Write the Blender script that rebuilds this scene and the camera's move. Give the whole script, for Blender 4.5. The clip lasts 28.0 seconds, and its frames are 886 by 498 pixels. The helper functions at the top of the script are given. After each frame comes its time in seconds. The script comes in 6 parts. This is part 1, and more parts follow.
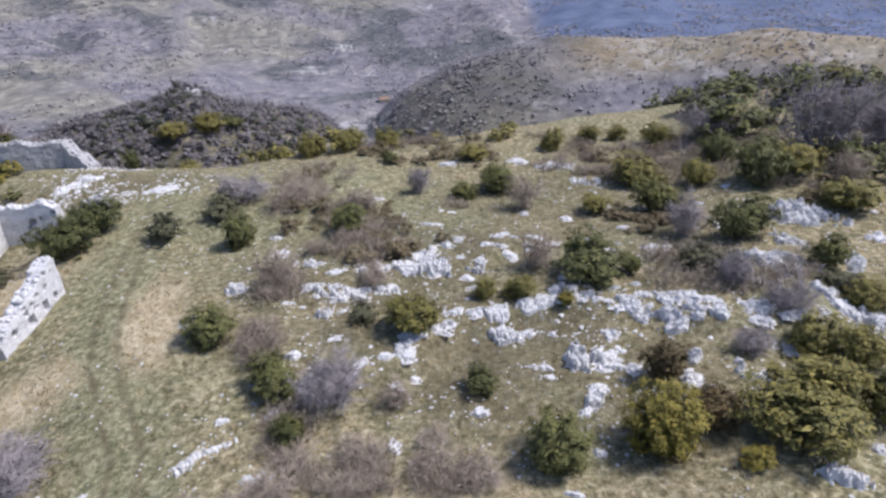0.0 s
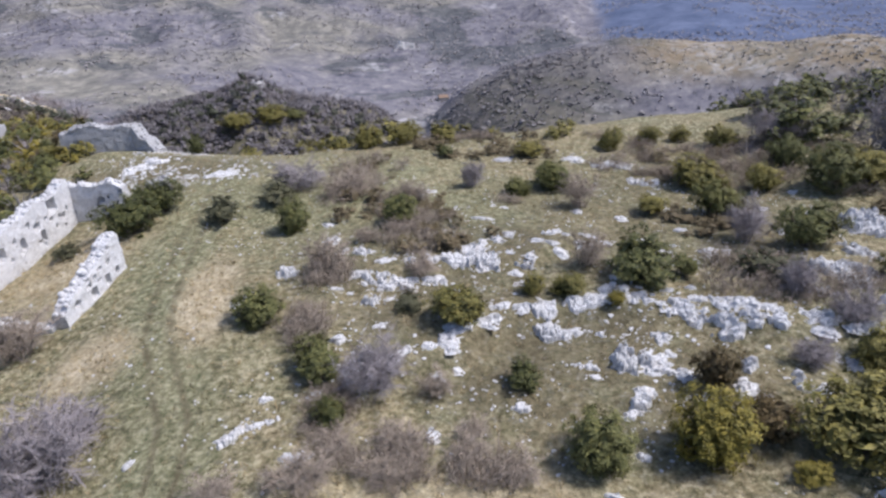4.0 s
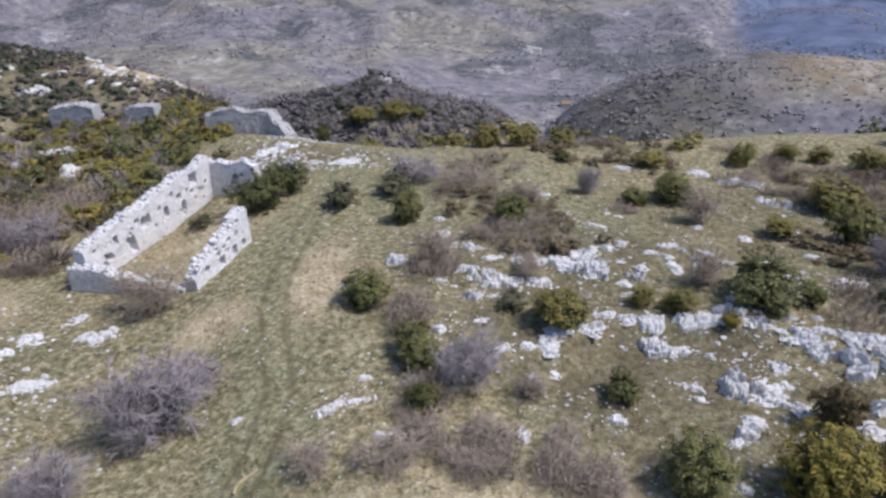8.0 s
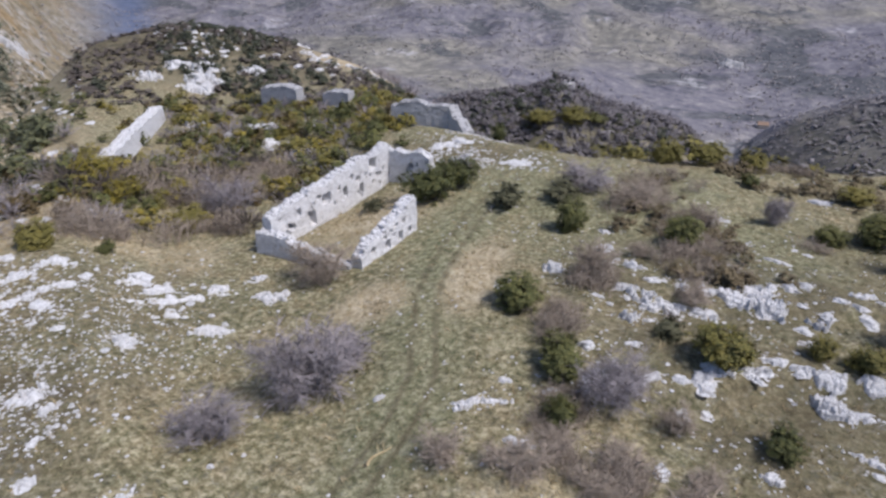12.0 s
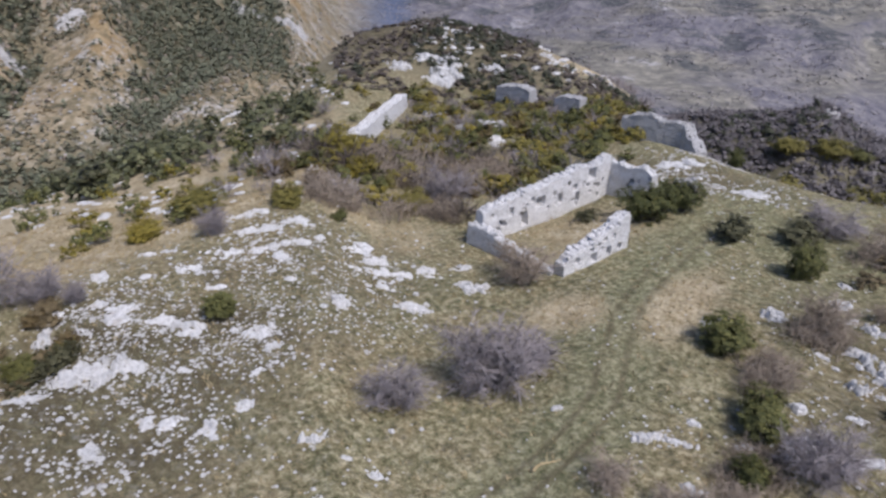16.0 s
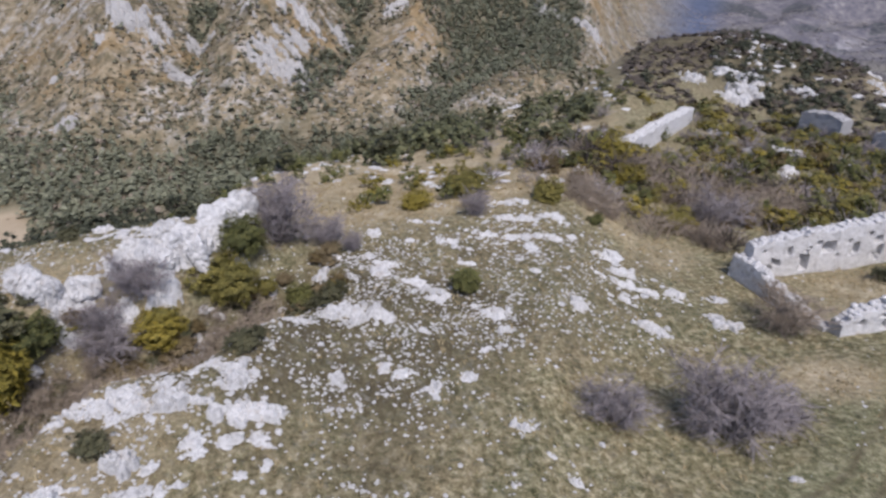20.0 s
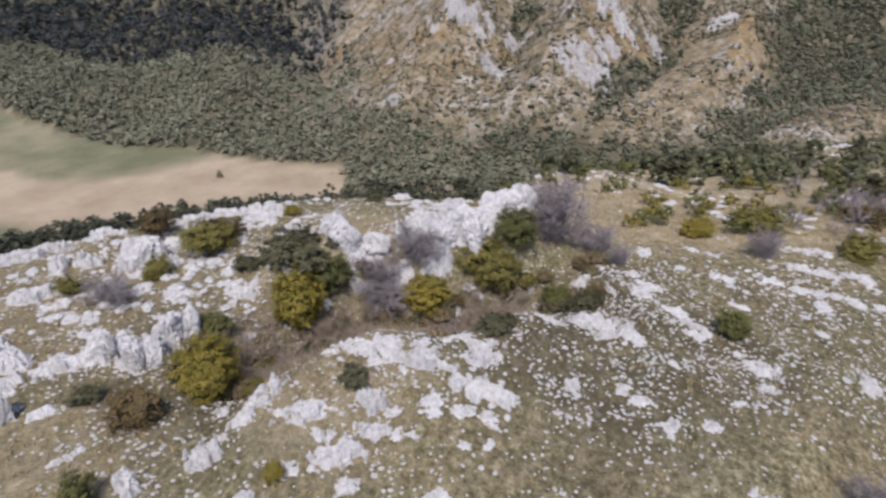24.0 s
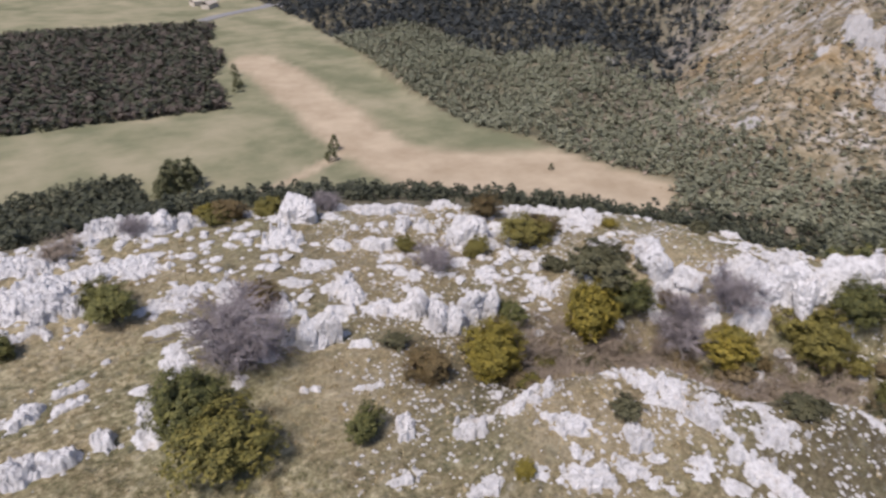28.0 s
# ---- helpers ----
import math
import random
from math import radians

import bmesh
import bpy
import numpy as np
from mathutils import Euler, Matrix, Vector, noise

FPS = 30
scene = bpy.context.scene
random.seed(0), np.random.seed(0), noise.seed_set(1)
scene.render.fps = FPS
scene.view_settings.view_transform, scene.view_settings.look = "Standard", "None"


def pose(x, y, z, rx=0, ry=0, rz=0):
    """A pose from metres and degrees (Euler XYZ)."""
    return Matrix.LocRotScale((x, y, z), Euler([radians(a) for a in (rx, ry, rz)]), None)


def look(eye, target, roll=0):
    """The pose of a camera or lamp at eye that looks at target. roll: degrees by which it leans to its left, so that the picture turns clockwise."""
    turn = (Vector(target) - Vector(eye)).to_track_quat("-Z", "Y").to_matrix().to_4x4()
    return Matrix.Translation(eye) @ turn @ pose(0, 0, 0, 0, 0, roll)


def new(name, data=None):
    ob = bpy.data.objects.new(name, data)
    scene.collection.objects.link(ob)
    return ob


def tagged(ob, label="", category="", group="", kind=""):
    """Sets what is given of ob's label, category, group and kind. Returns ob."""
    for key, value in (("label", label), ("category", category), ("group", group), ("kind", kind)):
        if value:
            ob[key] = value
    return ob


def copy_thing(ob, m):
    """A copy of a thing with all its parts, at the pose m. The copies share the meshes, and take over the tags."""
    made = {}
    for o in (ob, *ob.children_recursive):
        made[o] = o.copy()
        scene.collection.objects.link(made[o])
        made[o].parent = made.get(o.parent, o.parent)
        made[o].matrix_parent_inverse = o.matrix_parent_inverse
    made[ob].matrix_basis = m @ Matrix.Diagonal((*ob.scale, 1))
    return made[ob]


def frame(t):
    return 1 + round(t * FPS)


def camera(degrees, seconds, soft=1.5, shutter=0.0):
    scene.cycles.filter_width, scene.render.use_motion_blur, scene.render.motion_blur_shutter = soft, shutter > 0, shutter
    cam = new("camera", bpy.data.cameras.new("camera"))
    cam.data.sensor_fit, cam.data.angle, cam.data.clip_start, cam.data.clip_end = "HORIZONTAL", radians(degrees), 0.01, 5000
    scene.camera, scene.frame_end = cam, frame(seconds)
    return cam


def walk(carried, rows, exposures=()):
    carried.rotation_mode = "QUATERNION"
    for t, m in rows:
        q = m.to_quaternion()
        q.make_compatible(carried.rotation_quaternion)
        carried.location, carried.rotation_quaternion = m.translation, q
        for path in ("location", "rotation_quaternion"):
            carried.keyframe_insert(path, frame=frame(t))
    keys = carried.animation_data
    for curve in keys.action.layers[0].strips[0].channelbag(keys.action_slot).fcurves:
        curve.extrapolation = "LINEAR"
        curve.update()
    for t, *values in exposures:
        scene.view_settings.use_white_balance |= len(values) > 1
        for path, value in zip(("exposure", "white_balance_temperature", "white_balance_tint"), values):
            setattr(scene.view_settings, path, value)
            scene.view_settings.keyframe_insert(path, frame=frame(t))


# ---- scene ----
cam = camera(69.65, 28.0, soft=2.65, shutter=0.5)

# The drone's path: seconds, place in metres, heading, tilt and lean in degrees.
PATH = [
    (0.0, -0.000, 0.000, 18.000, 0.004, -28.864, -0.455),
    (0.5, 0.032, 0.000, 18.060, 0.359, -28.950, -0.451),
    (1.0, 0.053, -0.005, 18.061, 0.940, -29.001, -0.454),
    (1.5, 0.068, -0.005, 18.024, 1.389, -28.998, -0.423),
    (2.0, 0.074, -0.009, 17.952, 2.031, -28.991, -0.404),
    (2.5, 0.072, -0.005, 17.854, 2.817, -29.006, -0.401),
    (3.0, 0.088, 0.013, 17.755, 3.735, -28.952, -0.410),
    (3.5, 0.143, 0.007, 17.648, 4.506, -28.921, -0.359),
    (5.5, 0.177, 0.066, 17.365, 8.688, -28.677, -0.243),
    (6.0, 0.170, 0.037, 17.348, 9.922, -28.627, -0.226),
    (6.5, 0.155, -0.016, 17.337, 11.213, -28.612, -0.205),
    (7.0, 0.133, -0.110, 17.324, 12.848, -28.615, -0.136),
    (7.5, 0.150, -0.214, 17.333, 14.404, -28.589, -0.136),
    (8.0, 0.174, -0.265, 17.351, 16.312, -28.575, -0.056),
    (8.5, 0.213, -0.269, 17.392, 18.052, -28.574, 0.006),
    (9.0, 0.238, -0.254, 17.436, 19.991, -28.508, 0.084),
    (9.5, 0.252, -0.230, 17.446, 21.634, -28.507, 0.119),
    (10.0, 0.238, -0.220, 17.435, 23.518, -28.455, 0.154),
    (10.5, 0.232, -0.212, 17.420, 25.258, -28.481, 0.178),
    (11.0, 0.211, -0.207, 17.406, 27.665, -28.500, 0.222),
    (11.5, 0.175, -0.179, 17.401, 29.936, -28.480, 0.263),
    (12.0, 0.160, -0.170, 17.405, 32.506, -28.475, 0.326),
    (12.5, 0.165, -0.165, 17.420, 34.845, -28.452, 0.370),
    (14.5, 0.315, -0.285, 17.631, 45.195, -28.428, 0.438),
    (15.0, 0.289, -0.302, 17.641, 47.867, -28.420, 0.541),
    (15.5, 0.269, -0.320, 17.635, 50.279, -28.386, 0.596),
    (16.0, 0.265, -0.351, 17.640, 53.192, -28.379, 0.666),
    (16.5, 0.293, -0.375, 17.655, 56.063, -28.385, 0.682),
    (17.0, 0.321, -0.405, 17.669, 59.331, -28.412, 0.693),
    (17.5, 0.322, -0.437, 17.670, 62.237, -28.439, 0.732),
    (18.0, 0.307, -0.465, 17.663, 65.604, -28.428, 0.777),
    (18.5, 0.313, -0.492, 17.644, 68.567, -28.427, 0.784),
    (19.0, 0.346, -0.504, 17.609, 71.766, -28.462, 0.768),
    (19.5, 0.395, -0.499, 17.570, 74.952, -28.460, 0.774),
    (20.0, 0.450, -0.488, 17.529, 78.218, -28.479, 0.837),
    (20.5, 0.478, -0.476, 17.519, 81.483, -28.420, 0.915),
    (21.0, 0.509, -0.480, 17.523, 84.758, -28.421, 0.924),
    (21.5, 0.528, -0.506, 17.541, 88.054, -28.408, 0.981),
    (23.5, 0.653, -0.522, 17.683, 101.434, -28.421, 1.049),
    (24.0, 0.744, -0.553, 17.692, 104.834, -28.477, 1.124),
    (24.5, 0.798, -0.569, 17.701, 108.302, -28.496, 1.154),
    (25.0, 0.802, -0.573, 17.707, 111.901, -28.552, 1.202),
    (25.5, 0.765, -0.574, 17.752, 115.587, -28.555, 1.288),
    (26.0, 0.736, -0.567, 17.831, 119.374, -28.644, 1.143),
    (26.5, 0.726, -0.571, 17.929, 123.422, -28.671, 1.222),
    (27.0, 0.739, -0.570, 18.037, 127.535, -28.734, 1.193),
    (27.5, 0.750, -0.573, 18.152, 131.630, -28.772, 1.170),
    (28.0, 0.767, -0.586, 18.269, 135.689, -28.814, 1.178),
]


def facing(x, y, z, heading, tilt, lean):
    a, b = radians(heading), radians(tilt)
    ahead = Vector((-math.sin(a) * math.cos(b), math.cos(a) * math.cos(b), math.sin(b)))
    return look(Vector((x, y, z)), Vector((x, y, z)) + ahead, lean)


walk(cam, [(t, facing(*where)) for t, *where in PATH], exposures=((0, 0.49, 6100, 15), (10, 0.25, 6130, 15), (20, 0.0, 6250, 16), (25, 0.0, 6480, 17), (28, 0.12, 6620, 18)))

# ---------------------------------------------------------------- light
SUN_BEARING, SUN_HEIGHT = -82.0, 57.0
world = bpy.data.worlds.new("world")
scene.world = world
world.use_nodes = True
sky = world.node_tree.nodes.new("ShaderNodeTexSky")
sky.sky_type, sky.sun_disc = "NISHITA", False
sky.sun_elevation, sky.sun_rotation = radians(SUN_HEIGHT), radians(-SUN_BEARING)
sky.altitude, sky.air_density, sky.dust_density = 900, 0.75, 2.6
world.node_tree.links.new(sky.outputs[0], world.node_tree.nodes["Background"].inputs[0])
world.node_tree.nodes["Background"].inputs[1].default_value = 0.135
sun = new("sun", bpy.data.lights.new("sun", "SUN"))
sun.data.energy, sun.data.angle, sun.data.color = 3.2, radians(11), (1.0, 0.95, 0.87)
to_sun = (-math.sin(radians(SUN_BEARING)) * math.cos(radians(SUN_HEIGHT)), math.cos(radians(SUN_BEARING)) * math.cos(radians(SUN_HEIGHT)), math.sin(radians(SUN_HEIGHT)))
sun.matrix_world = look((to_sun[0] * 100, to_sun[1] * 100, to_sun[2] * 100), (0, 0, 0))


# ---------------------------------------------------------------- materials
class Nodes:
    """Short hand for node materials."""

    def __init__(self, name, roughness=0.9, specular=0.2):
        self.m = bpy.data.materials.new(name)
        self.m.use_nodes = True
        self.t = self.m.node_tree
        self.b = self.t.nodes["Principled BSDF"]
        self.b.inputs["Roughness"].default_value = roughness
        self.b.inputs["Specular IOR Level"].default_value = specular
        self.space = self.t.nodes.new("ShaderNodeTexCoord").outputs["Object"]
        self.where = self.t.nodes.new("ShaderNodeNewGeometry").outputs["Position"]

    def put(self, socket, value):
        if isinstance(value, bpy.types.NodeSocket):
            self.t.links.new(value, socket)
        else:
            socket.default_value = value

    def noise(self, size, detail=4.0, rough_=0.6, space=None, warp=0.0):
        n = self.t.nodes.new("ShaderNodeTexNoise")
        self.put(n.inputs["Vector"], space or self.where)
        n.inputs["Scale"].default_value, n.inputs["Detail"].default_value = 1.0 / size, detail
        n.inputs["Roughness"].default_value, n.inputs["Distortion"].default_value = rough_, warp
        return n.outputs["Fac"]

    def stretched(self, *scale):
        n = self.t.nodes.new("ShaderNodeVectorMath")
        n.operation = "MULTIPLY"
        self.t.links.new(self.where, n.inputs[0])
        n.inputs[1].default_value = scale
        return n.outputs[0]

    def cells(self, size, space=None, feature="F1"):
        n = self.t.nodes.new("ShaderNodeTexVoronoi")
        n.feature = feature
        self.put(n.inputs["Vector"], space or self.where)
        n.inputs["Scale"].default_value = 1.0 / size
        return n.outputs["Distance"]

    def ramp(self, value, *stops):
        n = self.t.nodes.new("ShaderNodeValToRGB")
        self.put(n.inputs["Fac"], value)
        e = n.color_ramp.elements
        while len(e) < len(stops):
            e.new(0.5)
        for k, (at, c) in enumerate(stops):
            e[k].position = at
            e[k].color = (c, c, c, 1) if isinstance(c, (int, float)) else (*c, 1)
        return n.outputs["Color"]

    def mix(self, fac, a, b, how="MIX"):
        n = self.t.nodes.new("ShaderNodeMix")
        n.data_type, n.blend_type = "RGBA", how
        self.put(n.inputs[0], fac)
        for socket, v in ((n.inputs[6], a), (n.inputs[7], b)):
            self.put(socket, (*v, 1) if isinstance(v, tuple) and len(v) == 3 else v)
        return n.outputs[2]

    def calc(self, how, a, b=0.5):
        n = self.t.nodes.new("ShaderNodeMath")
        n.operation = how
        self.put(n.inputs[0], a), self.put(n.inputs[1], b)
        return n.outputs[0]

    def attribute(self, name):
        n = self.t.nodes.new("ShaderNodeAttribute")
        n.attribute_name = name
        s = self.t.nodes.new("ShaderNodeSeparateColor")
        self.t.links.new(n.outputs["Color"], s.inputs[0])
        return s.outputs

    def bump(self, height, distance=0.03, strength=0.6):
        n = self.t.nodes.new("ShaderNodeBump")
        n.inputs["Strength"].default_value, n.inputs["Distance"].default_value = strength, distance
        self.put(n.inputs["Height"], height)
        self.t.links.new(n.outputs[0], self.b.inputs["Normal"])

    def random(self):
        return self.t.nodes.new("ShaderNodeObjectInfo").outputs["Random"]

    def island(self):
        return self.t.nodes.new("ShaderNodeNewGeometry").outputs["Random Per Island"]

    def colour(self, c):
        self.put(self.b.inputs["Base Color"], (*c, 1) if isinstance(c, tuple) else c)
        return self.m


def ground_material():
    n = Nodes("turf_and_scree", 0.95, 0.1)
    near, far = n.attribute("cover"), n.attribute("distance")
    fine, blades, broad = n.noise(0.35, 6, 0.7), n.noise(0.07, 3, 0.7), n.noise(7.0, 4)
    turf = n.ramp(fine, (0.36, (0.08, 0.082, 0.04)), (0.5, (0.215, 0.204, 0.118)), (0.63, (0.44, 0.405, 0.27)))
    dry = n.ramp(fine, (0.36, (0.13, 0.106, 0.06)), (0.52, (0.295, 0.247, 0.148)), (0.64, (0.475, 0.415, 0.28)))
    base = n.mix(n.ramp(n.mix(0.5, broad, n.noise(1.1, 5, 0.65)), (0.4, 0.0), (0.58, 1.0)), turf, dry)
    lush = n.ramp(fine, (0.36, (0.125, 0.135, 0.072)), (0.62, (0.325, 0.325, 0.2)))
    base = n.mix(near[0], base, lush)
    straw = n.ramp(n.mix(0.5, n.noise(0.25, 5, 0.7), n.noise(1.6, 5, 0.65)), (0.38, (0.29, 0.23, 0.138)), (0.5, (0.47, 0.388, 0.255)), (0.62, (0.64, 0.55, 0.4)))
    base = n.mix(near[1], base, straw)
    soil = n.ramp(n.noise(0.5, 6, 0.7), (0.3, (0.064, 0.054, 0.034)), (0.6, (0.132, 0.112, 0.07)), (0.75, (0.235, 0.2, 0.135)))
    base = n.mix(n.calc("MULTIPLY", near[2], n.ramp(n.noise(2.2, 5, 0.65), (0.33, 0.45), (0.56, 1.0))), base, soil)
    chips = n.calc("MULTIPLY", n.ramp(n.noise(0.45, 5, 0.75), (0.55, 0.0), (0.61, 1.0)), n.ramp(n.noise(5.0, 3), (0.35, 0.15), (0.6, 1.0)))
    base = n.mix(n.calc("MULTIPLY", chips, n.calc("ADD", n.calc("MULTIPLY", near[2], 0.2), 0.18)), base, (0.45, 0.44, 0.43))
    tuffets = n.ramp(n.mix(0.4, n.noise(0.9, 5, 0.7), n.noise(0.25, 4, 0.7)), (0.52, 0.0), (0.6, 0.7))
    base = n.mix(n.calc("MULTIPLY", tuffets, n.ramp(near[1], (0.3, 1.0), (0.9, 0.25))), base, n.ramp(fine, (0.35, (0.06, 0.062, 0.035)), (0.65, (0.17, 0.155, 0.095))))
    blade_tone = n.ramp(n.mix(0.4, n.noise(0.085, 4, 0.8), n.noise(0.2, 4, 0.75)), (0.4, 0.5), (0.5, 0.95), (0.6, 1.3))
    base = n.mix(0.75, base, blade_tone, "MULTIPLY")
    # distance: meadow, bare woods and dry slopes
    grass = n.ramp(n.noise(38, 5, 0.6), (0.35, (0.17, 0.178, 0.108)), (0.5, (0.25, 0.242, 0.155)), (0.65, (0.33, 0.3, 0.205)))
    grass = n.mix(near[1], grass, n.ramp(n.noise(22, 5, 0.65), (0.3, (0.35, 0.28, 0.195)), (0.7, (0.5, 0.415, 0.305))))
    base = n.mix(far[0], base, grass)
    bands = n.stretched(0.0045, 0.0045, 0.022)
    # Bare-wood greys pushed to violet: distance haze painted into the colour.
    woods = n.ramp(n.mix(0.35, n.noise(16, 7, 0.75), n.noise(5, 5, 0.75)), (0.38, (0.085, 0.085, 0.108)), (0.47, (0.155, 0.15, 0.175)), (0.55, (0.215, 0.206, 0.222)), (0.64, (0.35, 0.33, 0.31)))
    olive = n.ramp(n.noise(13, 7, 0.75), (0.36, (0.115, 0.115, 0.09)), (0.5, (0.225, 0.213, 0.165)), (0.64, (0.4, 0.375, 0.3)))
    woods = n.mix(n.ramp(n.noise(1.0, 6, 0.6, bands, 0.5), (0.5, 0.0), (0.62, 0.65)), woods, olive)
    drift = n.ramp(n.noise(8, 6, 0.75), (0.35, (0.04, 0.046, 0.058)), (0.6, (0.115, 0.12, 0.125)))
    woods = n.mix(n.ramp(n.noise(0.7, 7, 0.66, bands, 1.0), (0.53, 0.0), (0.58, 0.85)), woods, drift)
    scarp = n.calc("MULTIPLY", n.ramp(n.noise(0.45, 6, 0.65, bands, 0.4), (0.6, 0.0), (0.64, 1.0)), n.ramp(n.noise(9, 5, 0.7), (0.42, 0.0), (0.55, 1.0)))
    woods = n.mix(n.calc("MULTIPLY", scarp, 0.7), woods, (0.46, 0.45, 0.46))
    floor = n.ramp(n.noise(9, 6, 0.75), (0.35, (0.065, 0.065, 0.046)), (0.52, (0.14, 0.128, 0.088)), (0.66, (0.3, 0.265, 0.19)))
    kinds = n.attribute("forest")
    woods = n.mix(kinds[0], woods, floor)
    # Blue haze of the farthest mountains, painted over the woods colour.
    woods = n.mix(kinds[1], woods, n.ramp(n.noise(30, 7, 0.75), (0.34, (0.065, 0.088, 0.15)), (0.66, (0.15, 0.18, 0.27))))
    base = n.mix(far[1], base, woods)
    slope = n.ramp(n.noise(7, 7, 0.75), (0.36, (0.105, 0.095, 0.066)), (0.46, (0.2, 0.168, 0.112)), (0.55, (0.315, 0.258, 0.172)), (0.68, (0.47, 0.425, 0.35)))
    slope = n.mix(n.ramp(n.noise(50, 6, 0.65, warp=0.5), (0.5, 0.0), (0.6, 0.75)), slope, n.ramp(n.noise(6, 6, 0.7), (0.35, (0.15, 0.105, 0.05)), (0.5, (0.29, 0.2, 0.1)), (0.65, (0.42, 0.32, 0.19))))
    bare = n.calc("MULTIPLY", n.ramp(n.noise(44, 6, 0.65), (0.43, 0.0), (0.54, 1.0)), n.ramp(n.noise(8, 7, 0.75, warp=0.4), (0.5, 0.0), (0.57, 0.9)))
    slope = n.mix(bare, slope, n.ramp(n.noise(2.5, 5, 0.7), (0.35, (0.29, 0.28, 0.27)), (0.6, (0.55, 0.53, 0.505))))
    heathy = n.ramp(n.noise(10, 6, 0.75), (0.55, 0.0), (0.62, 0.75))
    slope = n.mix(heathy, slope, (0.105, 0.098, 0.062))
    base = n.mix(far[2], base, slope)
    base = n.mix(n.calc("MULTIPLY", kinds[2], 0.75), base, (0.125, 0.105, 0.065))
    n.bump(n.mix(0.5, fine, blades), 0.12, 0.8)
    return n.colour(base)


def limestone(name, light, dark, rust=0.0):
    n = Nodes(name, 0.9, 0.2)
    big, mid, small = n.noise(1.1, 5, 0.65), n.noise(0.22, 6, 0.7, warp=0.6), n.noise(0.045, 4, 0.7)
    base = n.ramp(mid, (0.3, dark), (0.47, tuple(v * 0.86 for v in light)), (0.62, light))
    base = n.mix(n.ramp(big, (0.54, 0.0), (0.72, 0.45)), base, (0.36, 0.355, 0.36))
    if rust:
        base = n.mix(n.calc("MULTIPLY", n.ramp(n.noise(0.6, 4), (0.58, 0.0), (0.72, 1.0)), rust), base, (0.42, 0.27, 0.13))
    base = n.mix(n.ramp(n.noise(0.11, 5, 0.75), (0.57, 0.0), (0.66, 0.6)), base, (0.27, 0.262, 0.255))
    base = n.mix(0.16, base, n.ramp(n.random(), (0.0, 0.25), (1.0, 0.8)))
    n.bump(n.mix(0.35, mid, small), 0.12, 0.9)
    return n.colour(base)


def leaves(name, dark, mid, tip):
    n = Nodes(name, 0.62, 0.25)
    tone = n.mix(0.45, n.island(), n.noise(0.4, 3))
    base = n.ramp(tone, (0.2, dark), (0.5, mid), (0.85, tip))
    base = n.mix(0.3, base, n.ramp(n.random(), (0.0, tuple(v * 0.6 for v in mid)), (1.0, tip)))
    return n.colour(base)


def twigs(name, a, b):
    n = Nodes(name, 0.85, 0.15)
    return n.colour(n.mix(0.5, n.ramp(n.island(), (0.1, a), (0.9, b)), n.ramp(n.noise(0.3, 3), (0.3, a), (0.7, b))))


GROUND = ground_material()
ROCK = limestone("weathered_limestone", (0.75, 0.745, 0.75), (0.27, 0.262, 0.258), 0.22)
WALLSTONE = limestone("mortared_limestone", (0.77, 0.765, 0.775), (0.38, 0.365, 0.36), 0.08)
# Darker grey than the main ruin's stone, for the outlying wall stumps.
GREYSTONE = limestone("grey_wall_limestone", (0.47, 0.465, 0.48), (0.25, 0.245, 0.245), 0.05)
CLIFFROCK = limestone("grey_cliff_limestone", (0.5, 0.49, 0.485), (0.15, 0.145, 0.14), 0.3)
GRIT = limestone("loose_limestone", (0.68, 0.67, 0.66), (0.38, 0.365, 0.345), 0.1)
BOX_GREEN = leaves("box_leaves", (0.024, 0.03, 0.013), (0.085, 0.096, 0.034), (0.25, 0.235, 0.075))
OLIVE_GREEN = leaves("olive_leaves", (0.034, 0.037, 0.013), (0.14, 0.132, 0.036), (0.35, 0.29, 0.08))
GOLD_GREEN = leaves("golden_leaves", (0.05, 0.048, 0.012), (0.19, 0.165, 0.03), (0.4, 0.31, 0.06))
RUSTY = leaves("rusty_leaves", (0.036, 0.03, 0.014), (0.12, 0.092, 0.042), (0.25, 0.175, 0.08))
PINE_GREEN = leaves("pine_needles", (0.035, 0.042, 0.022), (0.105, 0.115, 0.058), (0.22, 0.22, 0.115))
# Lit copy of the far forest, its green paled towards distance haze.
FOREST_GREEN = leaves("forest_needles", (0.085, 0.095, 0.064), (0.19, 0.202, 0.138), (0.3, 0.304, 0.21))
# Dark copy of the same woods: a cloud shadow painted as needle colour.
SHADED_PINE = leaves("cloud_shaded_needles", (0.02, 0.025, 0.028), (0.04, 0.047, 0.05), (0.078, 0.088, 0.085))
DARK_PINE = leaves("dark_pine_needles", (0.024, 0.03, 0.02), (0.06, 0.068, 0.045), (0.13, 0.135, 0.085))
SLOPE_SCRUB = leaves("slope_scrub", (0.09, 0.088, 0.058), (0.17, 0.16, 0.105), (0.27, 0.25, 0.17))
SLOPE_RUST = leaves("slope_rust", (0.1, 0.077, 0.045), (0.23, 0.168, 0.09), (0.36, 0.275, 0.16))
HEATH_GREEN = leaves("heath_leaves", (0.03, 0.034, 0.018), (0.085, 0.085, 0.045), (0.16, 0.15, 0.085))
BROWN_LEAVES = leaves("brown_leaves", (0.06, 0.048, 0.028), (0.155, 0.122, 0.066), (0.29, 0.225, 0.13))
GREY_TWIGS = twigs("grey_twigs", (0.15, 0.132, 0.136), (0.4, 0.362, 0.37))
